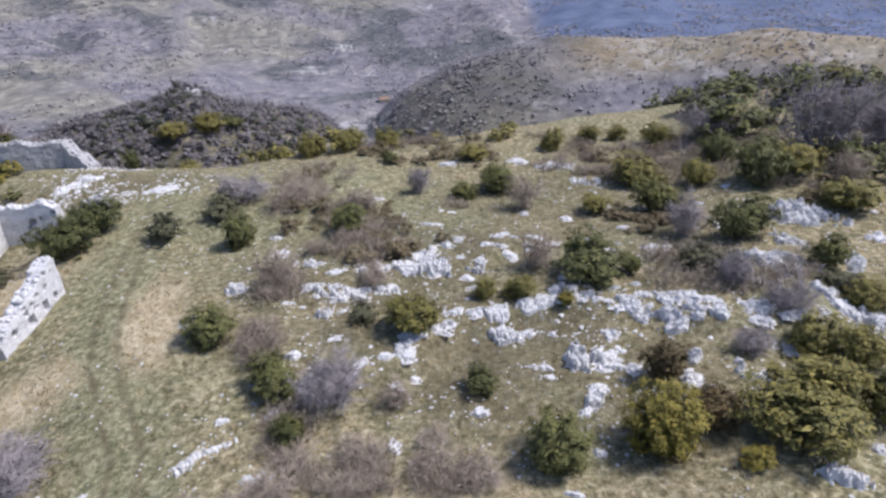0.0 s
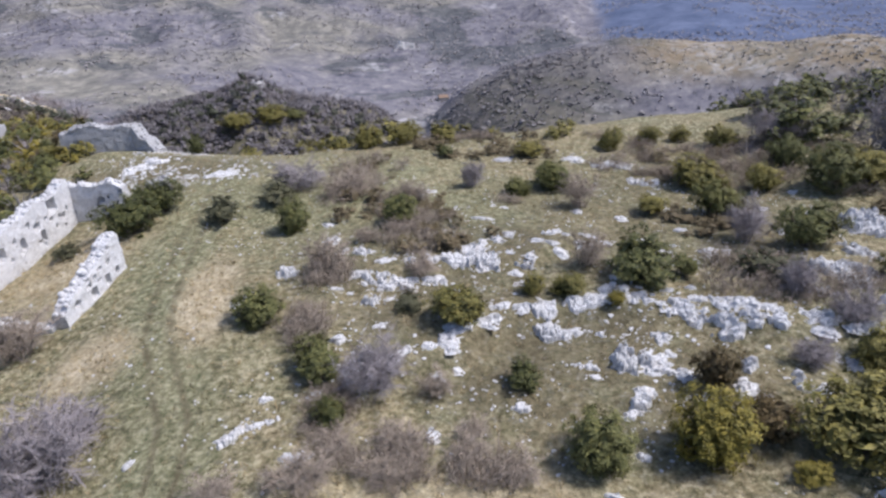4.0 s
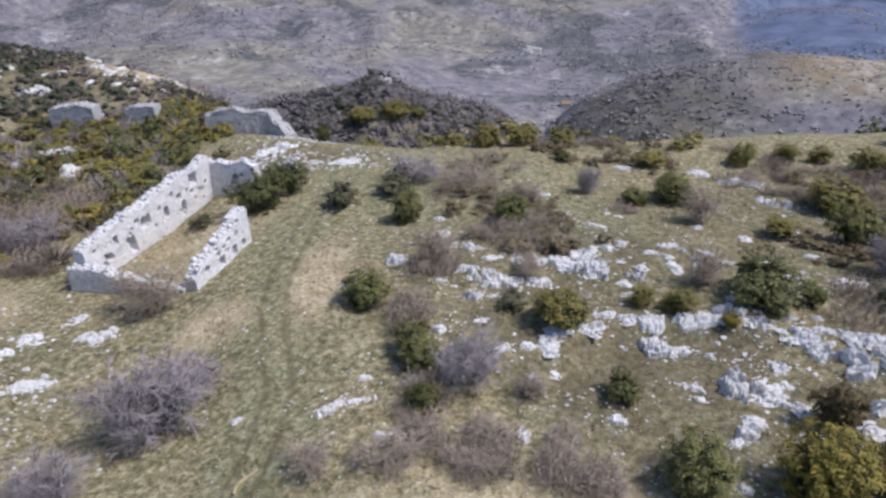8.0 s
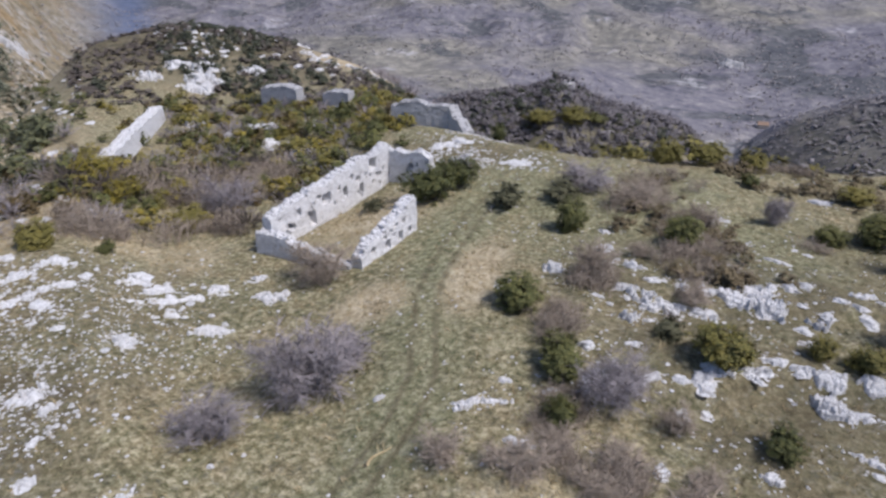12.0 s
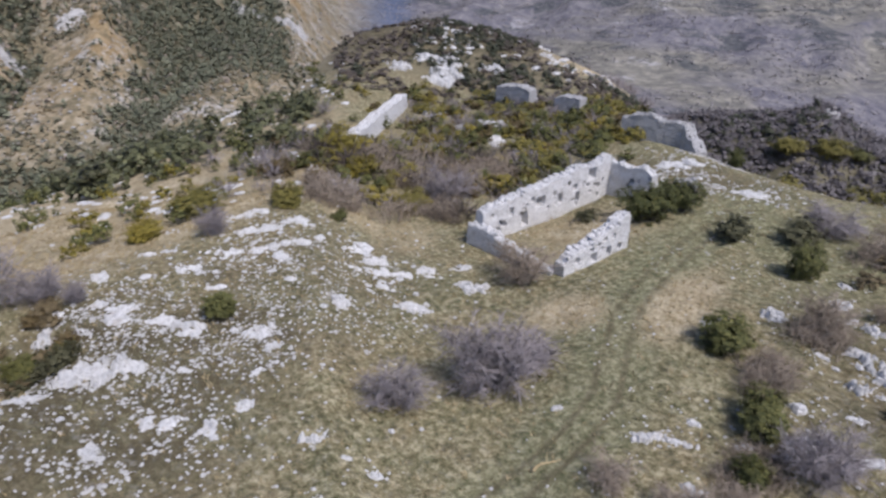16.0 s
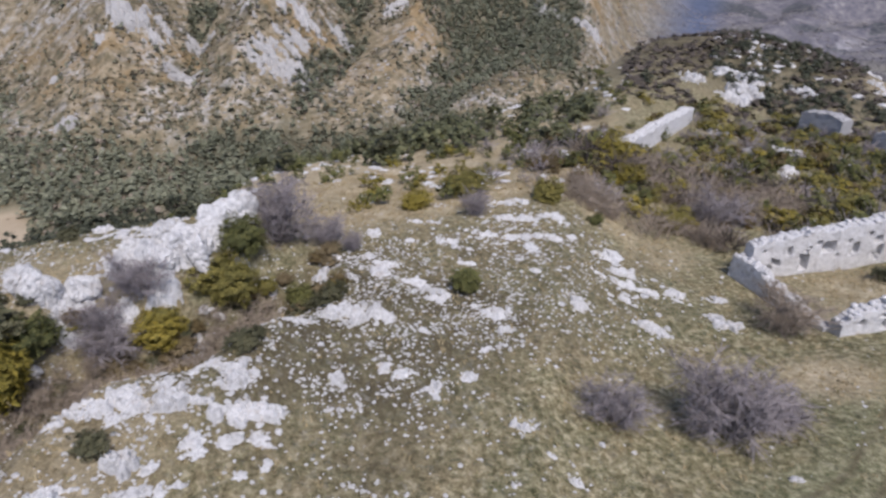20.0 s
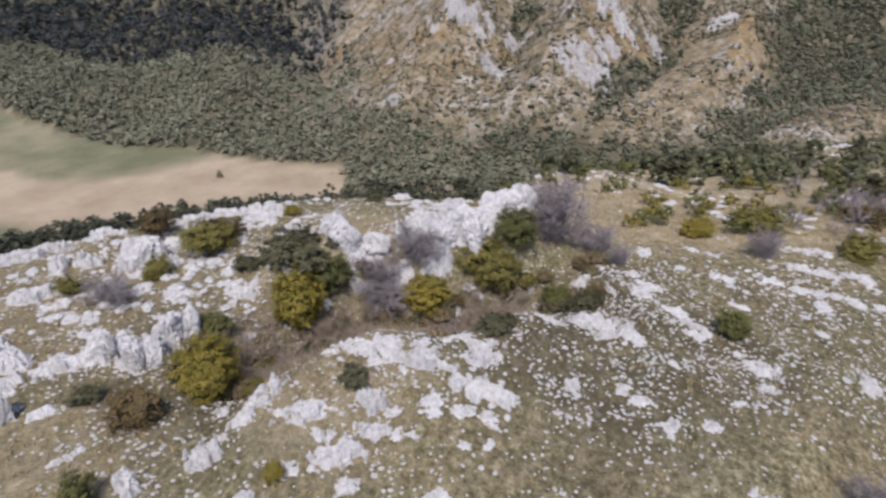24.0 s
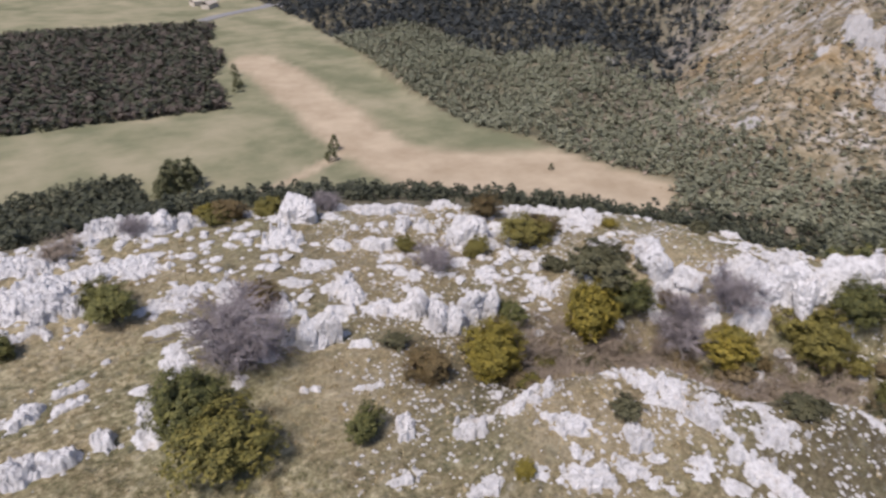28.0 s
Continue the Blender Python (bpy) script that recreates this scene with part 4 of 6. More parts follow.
def blocks(x, y, size, seed):
    """Joint blocks of a rock bed: distance to the nearest joint, and a number for each block."""
    u, v = x / size, y / size
    i, j = np.floor(u), np.floor(v)
    first, second, kind = np.full(u.shape, 9.0), np.full(u.shape, 9.0), np.zeros(u.shape)
    for di in (-1, 0, 1):
        for dj in (-1, 0, 1):
            ci, cj = i + di, j + dj
            d = np.hypot(u - ci - 0.1 - 0.8 * hash01(ci, cj, seed), v - cj - 0.1 - 0.8 * hash01(cj, ci, seed + 3))
            nearer = d < first
            second = np.where(nearer, first, np.minimum(second, d))
            kind = np.where(nearer, hash01(ci, cj, seed + 7), kind)
            first = np.where(nearer, d, first)
    return second - first, kind


def rock_bed(x0, y0, long, deep, high, turn, cell=0.75, steps=15, ground=terrain, ragged=1.0):
    """A bed of limestone rising from the turf: rounded blocks of uneven height parted by joints, a ragged edge and pockets of grass."""
    c, s = math.cos(radians(turn)), math.sin(radians(turn))
    step = max(max(long, deep) / steps, 0.06)
    nu, nv = int(1.45 * long / step) + 2, int(1.45 * deep / step) + 2
    u, v = np.meshgrid(np.linspace(-1.45 * long, 1.45 * long, 2 * nu + 1), np.linspace(-1.45 * deep, 1.45 * deep, 2 * nv + 1), indexing="ij")
    x, y = x0 + u * c - v * s, y0 + u * s + v * c
    size = min(long, deep) + 0.25
    wx, wy = x + 0.3 * cell * rough(x, y, 0.8 * cell, 91, 3), y + 0.3 * cell * rough(x, y, 0.8 * cell, 92, 3)
    edge = 1.12 - np.hypot(u / long, v / deep) + 0.7 * ragged * rough(x, y, size * 0.8, 93, 4, 0.65) + 0.4 * ragged * rough(x, y, 0.6 * cell, 94, 3)
    edge = edge - 2.4 * ragged * np.clip(rough(x, y, 1.7 * cell, 95, 4, 0.6) - 0.06, 0, 1)
    gap, kind = blocks(wx * c * 0.7 + wy * s * 0.7, -wx * s + wy * c, cell, 5)
    chip, small = blocks(wx, wy, 0.42 * cell, 8)
    swell = np.clip(gap / 0.4, 0, 1) ** 0.5
    knobs = np.clip(chip / 0.35, 0, 1) ** 0.5
    h = high * (0.42 + 0.5 * kind) * (0.5 + 0.5 * swell) * (0.72 + 0.2 * small + 0.2 * knobs) + 0.22 * high * rough(x, y, 1.8 * cell, 96, 4, 0.5) + 0.05 * cell
    h = h - 0.14 * cell * np.exp(-gap / 0.06) - 0.08 * cell * np.exp(-chip / 0.08)
    lift = ease(edge, -0.04, 0.5)
    z = ground(x, y) + np.where(edge < -0.04, -0.3 * cell, h * lift - 0.12 * cell * (1 - lift))
    wander = 0.3 * step
    verts = np.stack([x + wander * rough(x, y, 2 * step, 97, 1), y + wander * rough(x, y, 2 * step, 98, 1), z], -1).reshape(-1, 3)
    n = 2 * nv + 1
    i, j = np.meshgrid(np.arange(2 * nu), np.arange(2 * nv), indexing="ij")
    a = (i * n + j).ravel()
    faces = np.stack([a, a + n, a + n + 1, a + 1], -1)
    faces = faces[(edge.ravel()[faces] > -0.04).any(axis=1)]
    used, back = np.unique(faces, return_inverse=True)
    return verts[used], back.reshape(-1, 4)


def separate(v, f, least=10):
    """The connected pieces of a mesh, without crumbs."""
    mark = np.arange(len(v))
    while True:
        low = mark[f].min(axis=1)
        then = mark.copy()
        np.minimum.at(then, f.ravel(), np.repeat(low, f.shape[1]))
        then = then[then]
        if (then == mark).all():
            break
        mark = then
    for k in np.unique(mark):
        g = f[mark[f[:, 0]] == k]
        if len(g) >= least:
            used, back = np.unique(g, return_inverse=True)
            yield v[used], back.reshape(-1, f.shape[1])


def crag_shape(seed):
    """A cracked limestone block, 2 m wide, cut by flat joint faces."""
    rng = np.random.default_rng(seed)
    v, f = BALL[4]
    out = v.copy()
    for _ in range(11):
        d = rng.normal(size=3) * (1, 1, 0.7)
        d /= np.linalg.norm(d)
        far = out @ d
        cut = rng.uniform(0.55, 0.85)
        out = out - np.clip(far - cut, 0, None)[:, None] * d * 0.92
    for i, p in enumerate(out):
        q = Vector(p) * 1.0 + Vector((seed * 2.3, seed * 1.1, -seed * 0.7))
        near, fine = noise.voronoi(q * 1.7)[0], noise.voronoi(q * 4.2)[0]
        k = 1 - 0.2 * math.exp(-(near[1] - near[0]) * 11) - 0.07 * math.exp(-(fine[1] - fine[0]) * 9) + 0.09 * noise.noise(q * 2.2) + 0.05 * noise.noise(q * 6)
        out[i] = np.array(p) * k
    return out / np.abs(out).max(axis=0), f


def crag(x, y, long, deep, high, turn, k):
    """Two or three joint blocks leaning together over one foot."""
    rng = np.random.default_rng(k)
    count = 2 if long < 1.2 else 3
    for n in range(count):
        side = (n - 0.5 * (count - 1)) * 1.1 * long / count
        c, s = math.cos(radians(turn)), math.sin(radians(turn))
        px, py = x + side * c - 0.25 * deep * rng.normal() * s, y + side * s + 0.25 * deep * rng.normal() * c
        ob = thing("limestone_crag", "tall cracked white limestone crag above the gully", "rock", "crags on the rim", data=CRAG_BLOCKS[(k + 2 * n) % len(CRAG_BLOCKS)])
        tall = high * rng.uniform(0.55, 0.8)
        ob.matrix_basis = pose(px, py, ground_z(px, py) + 0.18 * tall, rng.uniform(-9, 9), rng.uniform(-9, 9), turn + 90 * int(rng.integers(4)) + rng.uniform(-15, 15)) @ Matrix.Diagonal((1.35 * long / count + 0.1, 0.8 * deep, tall, 1))


def level_ground(x, y):
    return np.zeros_like(x)


def rock_beds(rows, name, label, group, tall=1.0, cell=0.75, material=None, steps=15, ragged=1.0, smooth=False):
    for x, y, long, deep, high, turn in rows:
        v, f = rock_bed(x, y, long, deep, min(high * tall, 0.75 * min(long, deep) + 0.12), turn, cell, steps, ragged=ragged)
        for v, f in separate(v, f):
            foot = np.array((*v[:, :2].mean(axis=0), v[:, 2].min()))
            ob = thing(name, label, "rock", group, data=mesh_of("limestone", v - foot, f, material or ROCK, smooth))
            ob.location = foot


def across(rows, tall=0.4):
    """Rock beds turned to face the camera's view, from east, north, width and height share."""
    return [(x, y, 0.55 * w, 0.4 * w, tall * w * min(q, 0.9), math.degrees(math.atan2(-x, y))) for x, y, w, q in rows]


# ---------------------------------------------------------------- limestone
CRAG_BLOCKS = [mesh_of("limestone", *crag_shape(s), ROCK, False) for s in range(1, 8)]
for k, row in enumerate(CRAGS):
    crag(*row, k)
rock_beds(CRAGS, "limestone_ledge", "broken white limestone at the foot of a crag", "crags on the rim", 0.35, 0.6, steps=22, ragged=1.2)
rock_beds(RIM_ROCKS, "limestone_crag", "white limestone crag on the rim above the valley", "crags on the rim", 1.15, 0.7, steps=24)
rock_beds(RIM_SLABS + RIM_SLABS_MORE, "limestone_slab", "flat white limestone slab in grass near the rim", "outcrops behind the rim", 1.2, 0.55, steps=28, ragged=0.95)
rock_beds(GLADE_ROCKS, "limestone_block", "rounded white limestone block in the grassy glade", "outcrops behind the rim", 0.8, 0.8, steps=18, ragged=0.7)
rock_beds(MOUND_FACE + MOUND_FACE_MORE, "limestone_outcrop", "white limestone bared on the brow of a stony mound", "outcrops on the mound", 0.95, 0.5, steps=24, ragged=1.3)
rock_beds(MOUND_TOP + MOUND_TOP_MORE + MOUND_SIDE, "limestone_outcrop", "bright low limestone block on a stony mound", "outcrops on the mound", 1.0, 0.42, steps=22, ragged=1.35)
rock_beds(TRACK_ROCKS + TRACK_SIDE, "limestone_outcrop", "flat white limestone ledge on stony turf", "outcrops by the ruin", 0.9, 0.4, steps=20)
rock_beds(PLATEAU + PLATEAU_MORE + SEAM_ROCKS + SEAM_ROCKS_MORE, "limestone_outcrop", "white pitted limestone outcrop breaking through the grass", "outcrops on the plateau", 0.85, 0.38, steps=26, ragged=1.4)
rock_beds(SLOPE_ROCKS + SLOPE_ROCKS_MORE + TURF_ROCKS + TURF_ROCKS_MORE, "limestone_outcrop", "low grey-white limestone ledge among grass and shrubs", "outcrops on the plateau", 1.1, 0.36, steps=18)
rock_beds(across([(x, y, 0.72 * w, q) for x, y, w, q in RIDGE], 0.7), "limestone_outcrop", "white limestone outcrop among dark scrub on the ridge", "outcrops on the ridge", 1.0, 0.9, steps=20, ragged=1.3)
rock_beds(across([(x, y, 0.62 * w, q) for x, y, w, q in CLIFF + CLIFF_SMALL], 0.4), "cliff", "pale bare limestone cliff on a far slope", "far cliffs", 0.8, 3.6, CLIFFROCK, 22, 1.5, False)

SATELLITES = [(x, y, 1.5 * long, 0.5) for rows in (RIM_ROCKS, RIM_SLABS, GLADE_ROCKS, MOUND_FACE, MOUND_TOP, MOUND_SIDE, TRACK_SIDE, PLATEAU, SEAM_ROCKS, SLOPE_ROCKS, TURF_ROCKS) for x, y, long, deep, high, turn in rows]


# ---------------------------------------------------------------- the ruins
STONES = [mesh_of("stone", v * (0.5, 0.42, 0.36), f, WALLSTONE) for v, f in (blob(60 + k, 1, 0.3, 0.1) for k in range(5))]

GREY_STONES = [mesh_of("stone", v * (0.5, 0.42, 0.36), f, GREYSTONE) for v, f in (blob(60 + k, 1, 0.3, 0.1) for k in range(5))]


def ruined_wall(thing_ob, name, a, b, thick, tops, holes=(), seed=0, face=1, stone=None):
    """A rubble wall between two ground points, its broken top given as (share of length, height), with recesses on one face and loose coping stones."""
    rng = np.random.default_rng(seed)
    a, b = np.array(a, float), np.array(b, float)
    length = float(np.hypot(*(b - a)))
    if holes:
        holes = tuple(holes) + tuple((rng.uniform(0.03, 0.97), rng.uniform(0.3, 2.6), rng.uniform(0.16, 0.34), rng.uniform(0.16, 0.36)) for _ in range(int(length * 1.6)))
    along = (b - a) / length
    out = np.array([along[1], -along[0]]) * face
    n, m = max(int(length / 0.11), 6), 30
    u = np.linspace(0, 1, n)
    px, py = a[0] + (b[0] - a[0]) * u, a[1] + (b[1] - a[1]) * u
    base = terrain(px, py)
    top = np.interp(u, [t[0] for t in tops], [t[1] for t in tops])
    jag = 0.34 * rough(u * length, u * 0 + seed, 1.3, 7, 3) + 0.14 * rough(u * length, u * 0 + seed, 0.35, 8, 2)
    top = np.maximum(top + jag, 0.15)
    verts = []
    for side in (1, -1):
        w = np.linspace(0, 1, m)
        uu, ww = np.meshgrid(u, w, indexing="ij")
        low, high = (base - 0.5)[:, None], (base + top)[:, None]
        z = low + (high - low) * ww
        bulge = 0.07 * rough(uu * length, z * 1.0, 0.5, 11 + side, 3)
        lean = 0.1 * (1 - ww)
        depth = thick / 2 + bulge + lean
        if side == 1:
            for hu, hz, hw, hh in holes:
                inside = (np.abs(uu * length - hu * length) < hw / 2) & (np.abs(z - base[:, None] - hz) < hh / 2)
                depth = np.where(inside, depth - 0.78, depth)
        x = px[:, None] + out[0] * depth * side
        y = py[:, None] + out[1] * depth * side
        verts.append(np.stack([x, y, z], -1))
    v = np.concatenate([q.reshape(-1, 3) for q in verts])
    faces = []
    def at(side, i, j):
        return side * n * m + i * m + j
    i, j = np.meshgrid(np.arange(n - 1), np.arange(m - 1), indexing="ij")
    i, j = i.ravel(), j.ravel()
    faces.append(np.stack([at(0, i, j), at(0, i + 1, j), at(0, i + 1, j + 1), at(0, i, j + 1)], -1))
    faces.append(np.stack([at(1, i, j), at(1, i, j + 1), at(1, i + 1, j + 1), at(1, i + 1, j)], -1))
    k = np.arange(n - 1)
    faces.append(np.stack([at(0, k, m - 1), at(0, k + 1, m - 1), at(1, k + 1, m - 1), at(1, k, m - 1)], -1))
    k = np.arange(m - 1)
    for end in (0, n - 1):
        faces.append(np.stack([at(0, end, k), at(0, end, k + 1), at(1, end, k + 1), at(1, end, k)], -1))
    wall = part(name, mesh_of(name, v, np.concatenate(faces), stone or WALLSTONE, False), thing_ob)
    # loose coping stones and proud facing stones
    for s in np.arange(0.12, length - 0.1, 0.3):
        q = s / length
        x, y = a + (b - a) * q
        z = float(np.interp(q, u, base + top))
        for side in (-0.25, 0.25):
            st = part("coping_stone", (GREY_STONES if stone else STONES)[int(rng.integers(5))], wall)
            size = rng.uniform(0.24, 0.52)
            st.matrix_basis = pose(x + out[0] * side * thick + 0.06 * rng.normal(), y + out[1] * side * thick, z + 0.02 + 0.05 * rng.normal(),
                                   rng.uniform(-25, 25), rng.uniform(-25, 25), rng.uniform(0, 360)) @ Matrix.Diagonal((size, size, size, 1))
    for _ in range(int(length * 7)):
        q, w = rng.uniform(0.02, 0.98), rng.uniform(0.1, 0.95)
        h = float(np.interp(q, u, top))
        hz = w * h
        if any(abs(q - hu) * length < hw * 0.8 and abs(hz - c) < hh * 0.8 for hu, c, hw, hh in holes):
            continue
        x, y = a + (b - a) * q
        st = part("facing_stone", (GREY_STONES if stone else STONES)[int(rng.integers(5))], wall)
        size = rng.uniform(0.25, 0.5)
        d = thick / 2 + 0.1 * (1 - w) - 0.07
        st.matrix_basis = Matrix.Translation((x + out[0] * d, y + out[1] * d, float(np.interp(q, u, base)) + hz)) @ Matrix.Rotation(math.atan2(along[1], along[0]), 4, "Z") \
            @ Matrix.Diagonal((size * 1.3, size * 0.45, size * 0.8, 1))
    return wall


fold = thing("ruined_sheepfold", "roofless white limestone ruin with four broken walls", "ruin")
ruined_wall(fold, "long_wall", (-30.9, 26.2), (-31.0, 39.6), 0.8, ((0, 2.3), (0.15, 2.8), (0.45, 3.2), (0.7, 3.6), (0.8, 3.1), (1, 3.3)),
            ((0.14, 1.1, 0.45, 0.45), (0.3, 1.0, 0.5, 1.1), (0.27, 1.5, 0.3, 0.4), (0.42, 1.9, 0.9, 0.8), (0.53, 2.2, 0.3, 0.35), (0.58, 1.7, 0.4, 0.75), (0.72, 1.1, 0.5, 0.8),
             (0.7, 2.0, 0.5, 0.5), (0.84, 2.6, 0.9, 1.0), (0.2, 1.7, 0.28, 0.3), (0.36, 2.3, 0.3, 0.3), (0.64, 2.6, 0.3, 0.3), (0.9, 1.5, 0.35, 0.4), (0.48, 1.2, 0.3, 0.3)), 3, 1)
ruined_wall(fold, "end_wall", (-31.2, 25.7), (-23.2, 26.0), 0.7, ((0, 1.5), (0.35, 1.4), (0.6, 0.9), (0.85, 0.5), (1, 0.3)), (), 4, 1)
ruined_wall(fold, "front_wall", (-22.8, 25.9), (-22.6, 31.6), 0.8, ((0, 1.0), (0.2, 1.4), (0.55, 1.9), (0.8, 2.3), (1, 2.4)),
            ((0.45, 0.5, 0.5, 0.6), (0.68, 0.5, 0.4, 0.7), (0.85, 0.5, 0.3, 0.4), (0.4, 1.1, 0.3, 0.3), (0.75, 1.4, 0.3, 0.3), (0.2, 0.8, 0.3, 0.4), (0.6, 1.5, 0.25, 0.25)), 5, 1)
ruined_wall(fold, "far_end_wall", (-31.0, 39.9), (-26.6, 40.0), 0.7, ((0, 3.0), (0.4, 2.7), (0.75, 2.6), (1, 1.9)), ((0.6, 1.4, 0.4, 0.4),), 6, 1)

RUIN_GROUP = "other ruined walls"
ridge_wall = thing("ruined_wall", "long white crumbling stone wall climbing the ridge", "ruin", RUIN_GROUP)
ruined_wall(ridge_wall, "wall", (-52.3, 25.6), (-75.5, 48.8), 1.3, ((0, 0.7), (0.1, 1.3), (0.45, 1.8), (0.8, 2.0), (1, 1.7)), (), 7, -1)
tower_stub = thing("ruined_wall", "square grey stump of a ruined stone hut in scrub", "ruin", RUIN_GROUP)
ruined_wall(tower_stub, "wall", (-71.6, 63.8), (-65.6, 64.9), 1.8, ((0, 2.8), (0.3, 3.3), (0.7, 3.1), (1, 2.5)), (), 8, 1, GREYSTONE)
low_stub = thing("ruined_wall", "low grey ruined wall stump among evergreen scrub", "ruin", RUIN_GROUP)
ruined_wall(low_stub, "wall", (-60.0, 64.2), (-56.0, 64.8), 1.6, ((0, 2.0), (0.5, 2.4), (1, 2.1)), (), 9, 1, GREYSTONE)
rim_wall = thing("ruined_wall", "broken grey hut wall slumping into rubble at the rim", "ruin", RUIN_GROUP)
ruined_wall(rim_wall, "wall", (-41.5, 54.8), (-34.8, 56.4), 1.0, ((0, 2.2), (0.3, 2.6), (0.6, 2.4), (1, 2.8)), (), 10, 1, GREYSTONE)
ruined_wall(rim_wall, "slumped_wall", (-34.6, 56.2), (-32.0, 55.2), 1.2, ((0, 2.6), (0.3, 1.5), (0.6, 1.3), (1, 0.4)), (), 11, 1, GREYSTONE)
back_stub = thing("ruined_wall", "small grey wall stump behind dark junipers", "ruin", RUIN_GROUP)
ruined_wall(back_stub, "wall", (-25.2, 40.4), (-23.6, 40.8), 0.8, ((0, 1.6), (1, 1.9)), (), 12, 1, GREYSTONE)


# ---------------------------------------------------------------- plants
def leaf_cloud(rng, centres, spread, per, size, flat=0.5, far=False):
    """Diamond leaves thrown round the clump centres."""
    n = len(centres) * per
    c = np.repeat(centres, per, axis=0)
    away = rng.normal(size=(n, 3))
    away /= np.linalg.norm(away, axis=1)[:, None]
    p = c + away * spread * rng.uniform(0.25, 1.0, (n, 1))
    heart = np.array([0, 0, 0.35])
    normal = (p - heart) / np.linalg.norm(p - heart, axis=1)[:, None] + flat * rng.normal(size=(n, 3)) + (0, 0, 1.1 if far else 0.3)
    normal /= np.linalg.norm(normal, axis=1)[:, None]
    side = np.cross(normal, rng.normal(size=(n, 3)))
    side /= np.linalg.norm(side, axis=1)[:, None]
    tip = np.cross(normal, side)
    if not far:  # shoots point up along the crown
        tip = 0.75 * tip + np.array([0, 0, 1.0]) - normal[:, 2:3] * normal
        tip /= np.linalg.norm(tip, axis=1)[:, None]
        side = np.cross(tip, normal)
    s = size * rng.uniform(0.6, 1.4, (n, 1))
    if far:
        v = np.stack([p - tip * s * 0.7 - side * s * 0.75, p - tip * s * 0.7 + side * s * 0.75 + normal * s * 0.2, p + tip * s], 1).reshape(-1, 3)
        return v, np.arange(n * 3).reshape(-1, 3)
    v = np.stack([p - tip * s, p + side * s * 0.42 + normal * s * 0.12, p + tip * s * 1.2, p - side * s * 0.42 + normal * s * 0.12], 1).reshape(-1, 3)
    return v, np.arange(n * 4).reshape(-1, 4)


def crown_points(rng, lobes, count):
    """Clump centres over the uneven skin of a crown 1 m wide and 1 m high."""
    heads = [np.array([0, 0, 0.42])] if lobes == 1 else [np.array([*(rng.uniform(-0.24, 0.24, 2)), rng.uniform(0.28, 0.5)]) for _ in range(lobes)]
    wide = 0.44 if lobes == 1 else 0.31
    out = []
    while len(out) < count:
        h = heads[int(rng.integers(len(heads)))]
        d = rng.normal(size=3)
        d /= np.linalg.norm(d)
        if d[2] < -0.75:
            continue
        k = wide * rng.uniform(0.72, 1.06) * (1 + 0.22 * noise.noise(Vector(d * 2.2) + Vector(h * 9)))
        p = h + d * k * np.array([1, 1, 1.15])
        if p[2] > 0.02:
            out.append(p)
    return np.array(out)


def sticks(starts, ends, r0, r1):
    """Three-sided tapering sticks."""
    d = ends - starts
    d = d / np.maximum(np.linalg.norm(d, axis=1), 1e-6)[:, None]
    s = np.cross(d, np.where(np.abs(d[:, 2:3]) < 0.9, [[0, 0, 1.0]], [[1.0, 0, 0]]))
    s /= np.linalg.norm(s, axis=1)[:, None]
    t = np.cross(d, s)
    rings = []
    for p, r in ((starts, r0), (ends, r1)):
        for a in (0, 2.094, 4.189):
            rings.append(p + (s * math.cos(a) + t * math.sin(a)) * np.reshape(r, (-1, 1)))
    v = np.stack(rings, 1).reshape(-1, 3)
    k = np.arange(len(starts))[:, None] * 6
    f = np.concatenate([k + np.array([[a, b, b + 3, a + 3]]) for a, b in ((0, 1), (1, 2), (2, 0))])
    return v, f


def bush(name, label, group, material, seed, lobes, clumps=130, per=36, size=0.0215):
    rng = np.random.default_rng(seed)
    ob = thing(name, label, "bush", group)
    pts = crown_points(rng, lobes, clumps)
    v, f = leaf_cloud(rng, pts, 0.075, per, size, 0.4)
    inner_v, inner_f = leaf_cloud(rng, pts * (0.6, 0.6, 0.7) + (0, 0, 0.05), 0.16, 9, size * 2.2)
    part("crown", mesh_of("crown", *join([(v, f), (inner_v, inner_f)]), material, False), ob)
    feet = rng.uniform(-0.06, 0.06, (12, 3)) * (1, 1, 0)
    part("stem", mesh_of("stem", *sticks(feet - (0, 0, 0.1), pts[:12] * 0.8, np.full(12, 0.022), np.full(12, 0.008)), BARK, False), ob)
    return ob


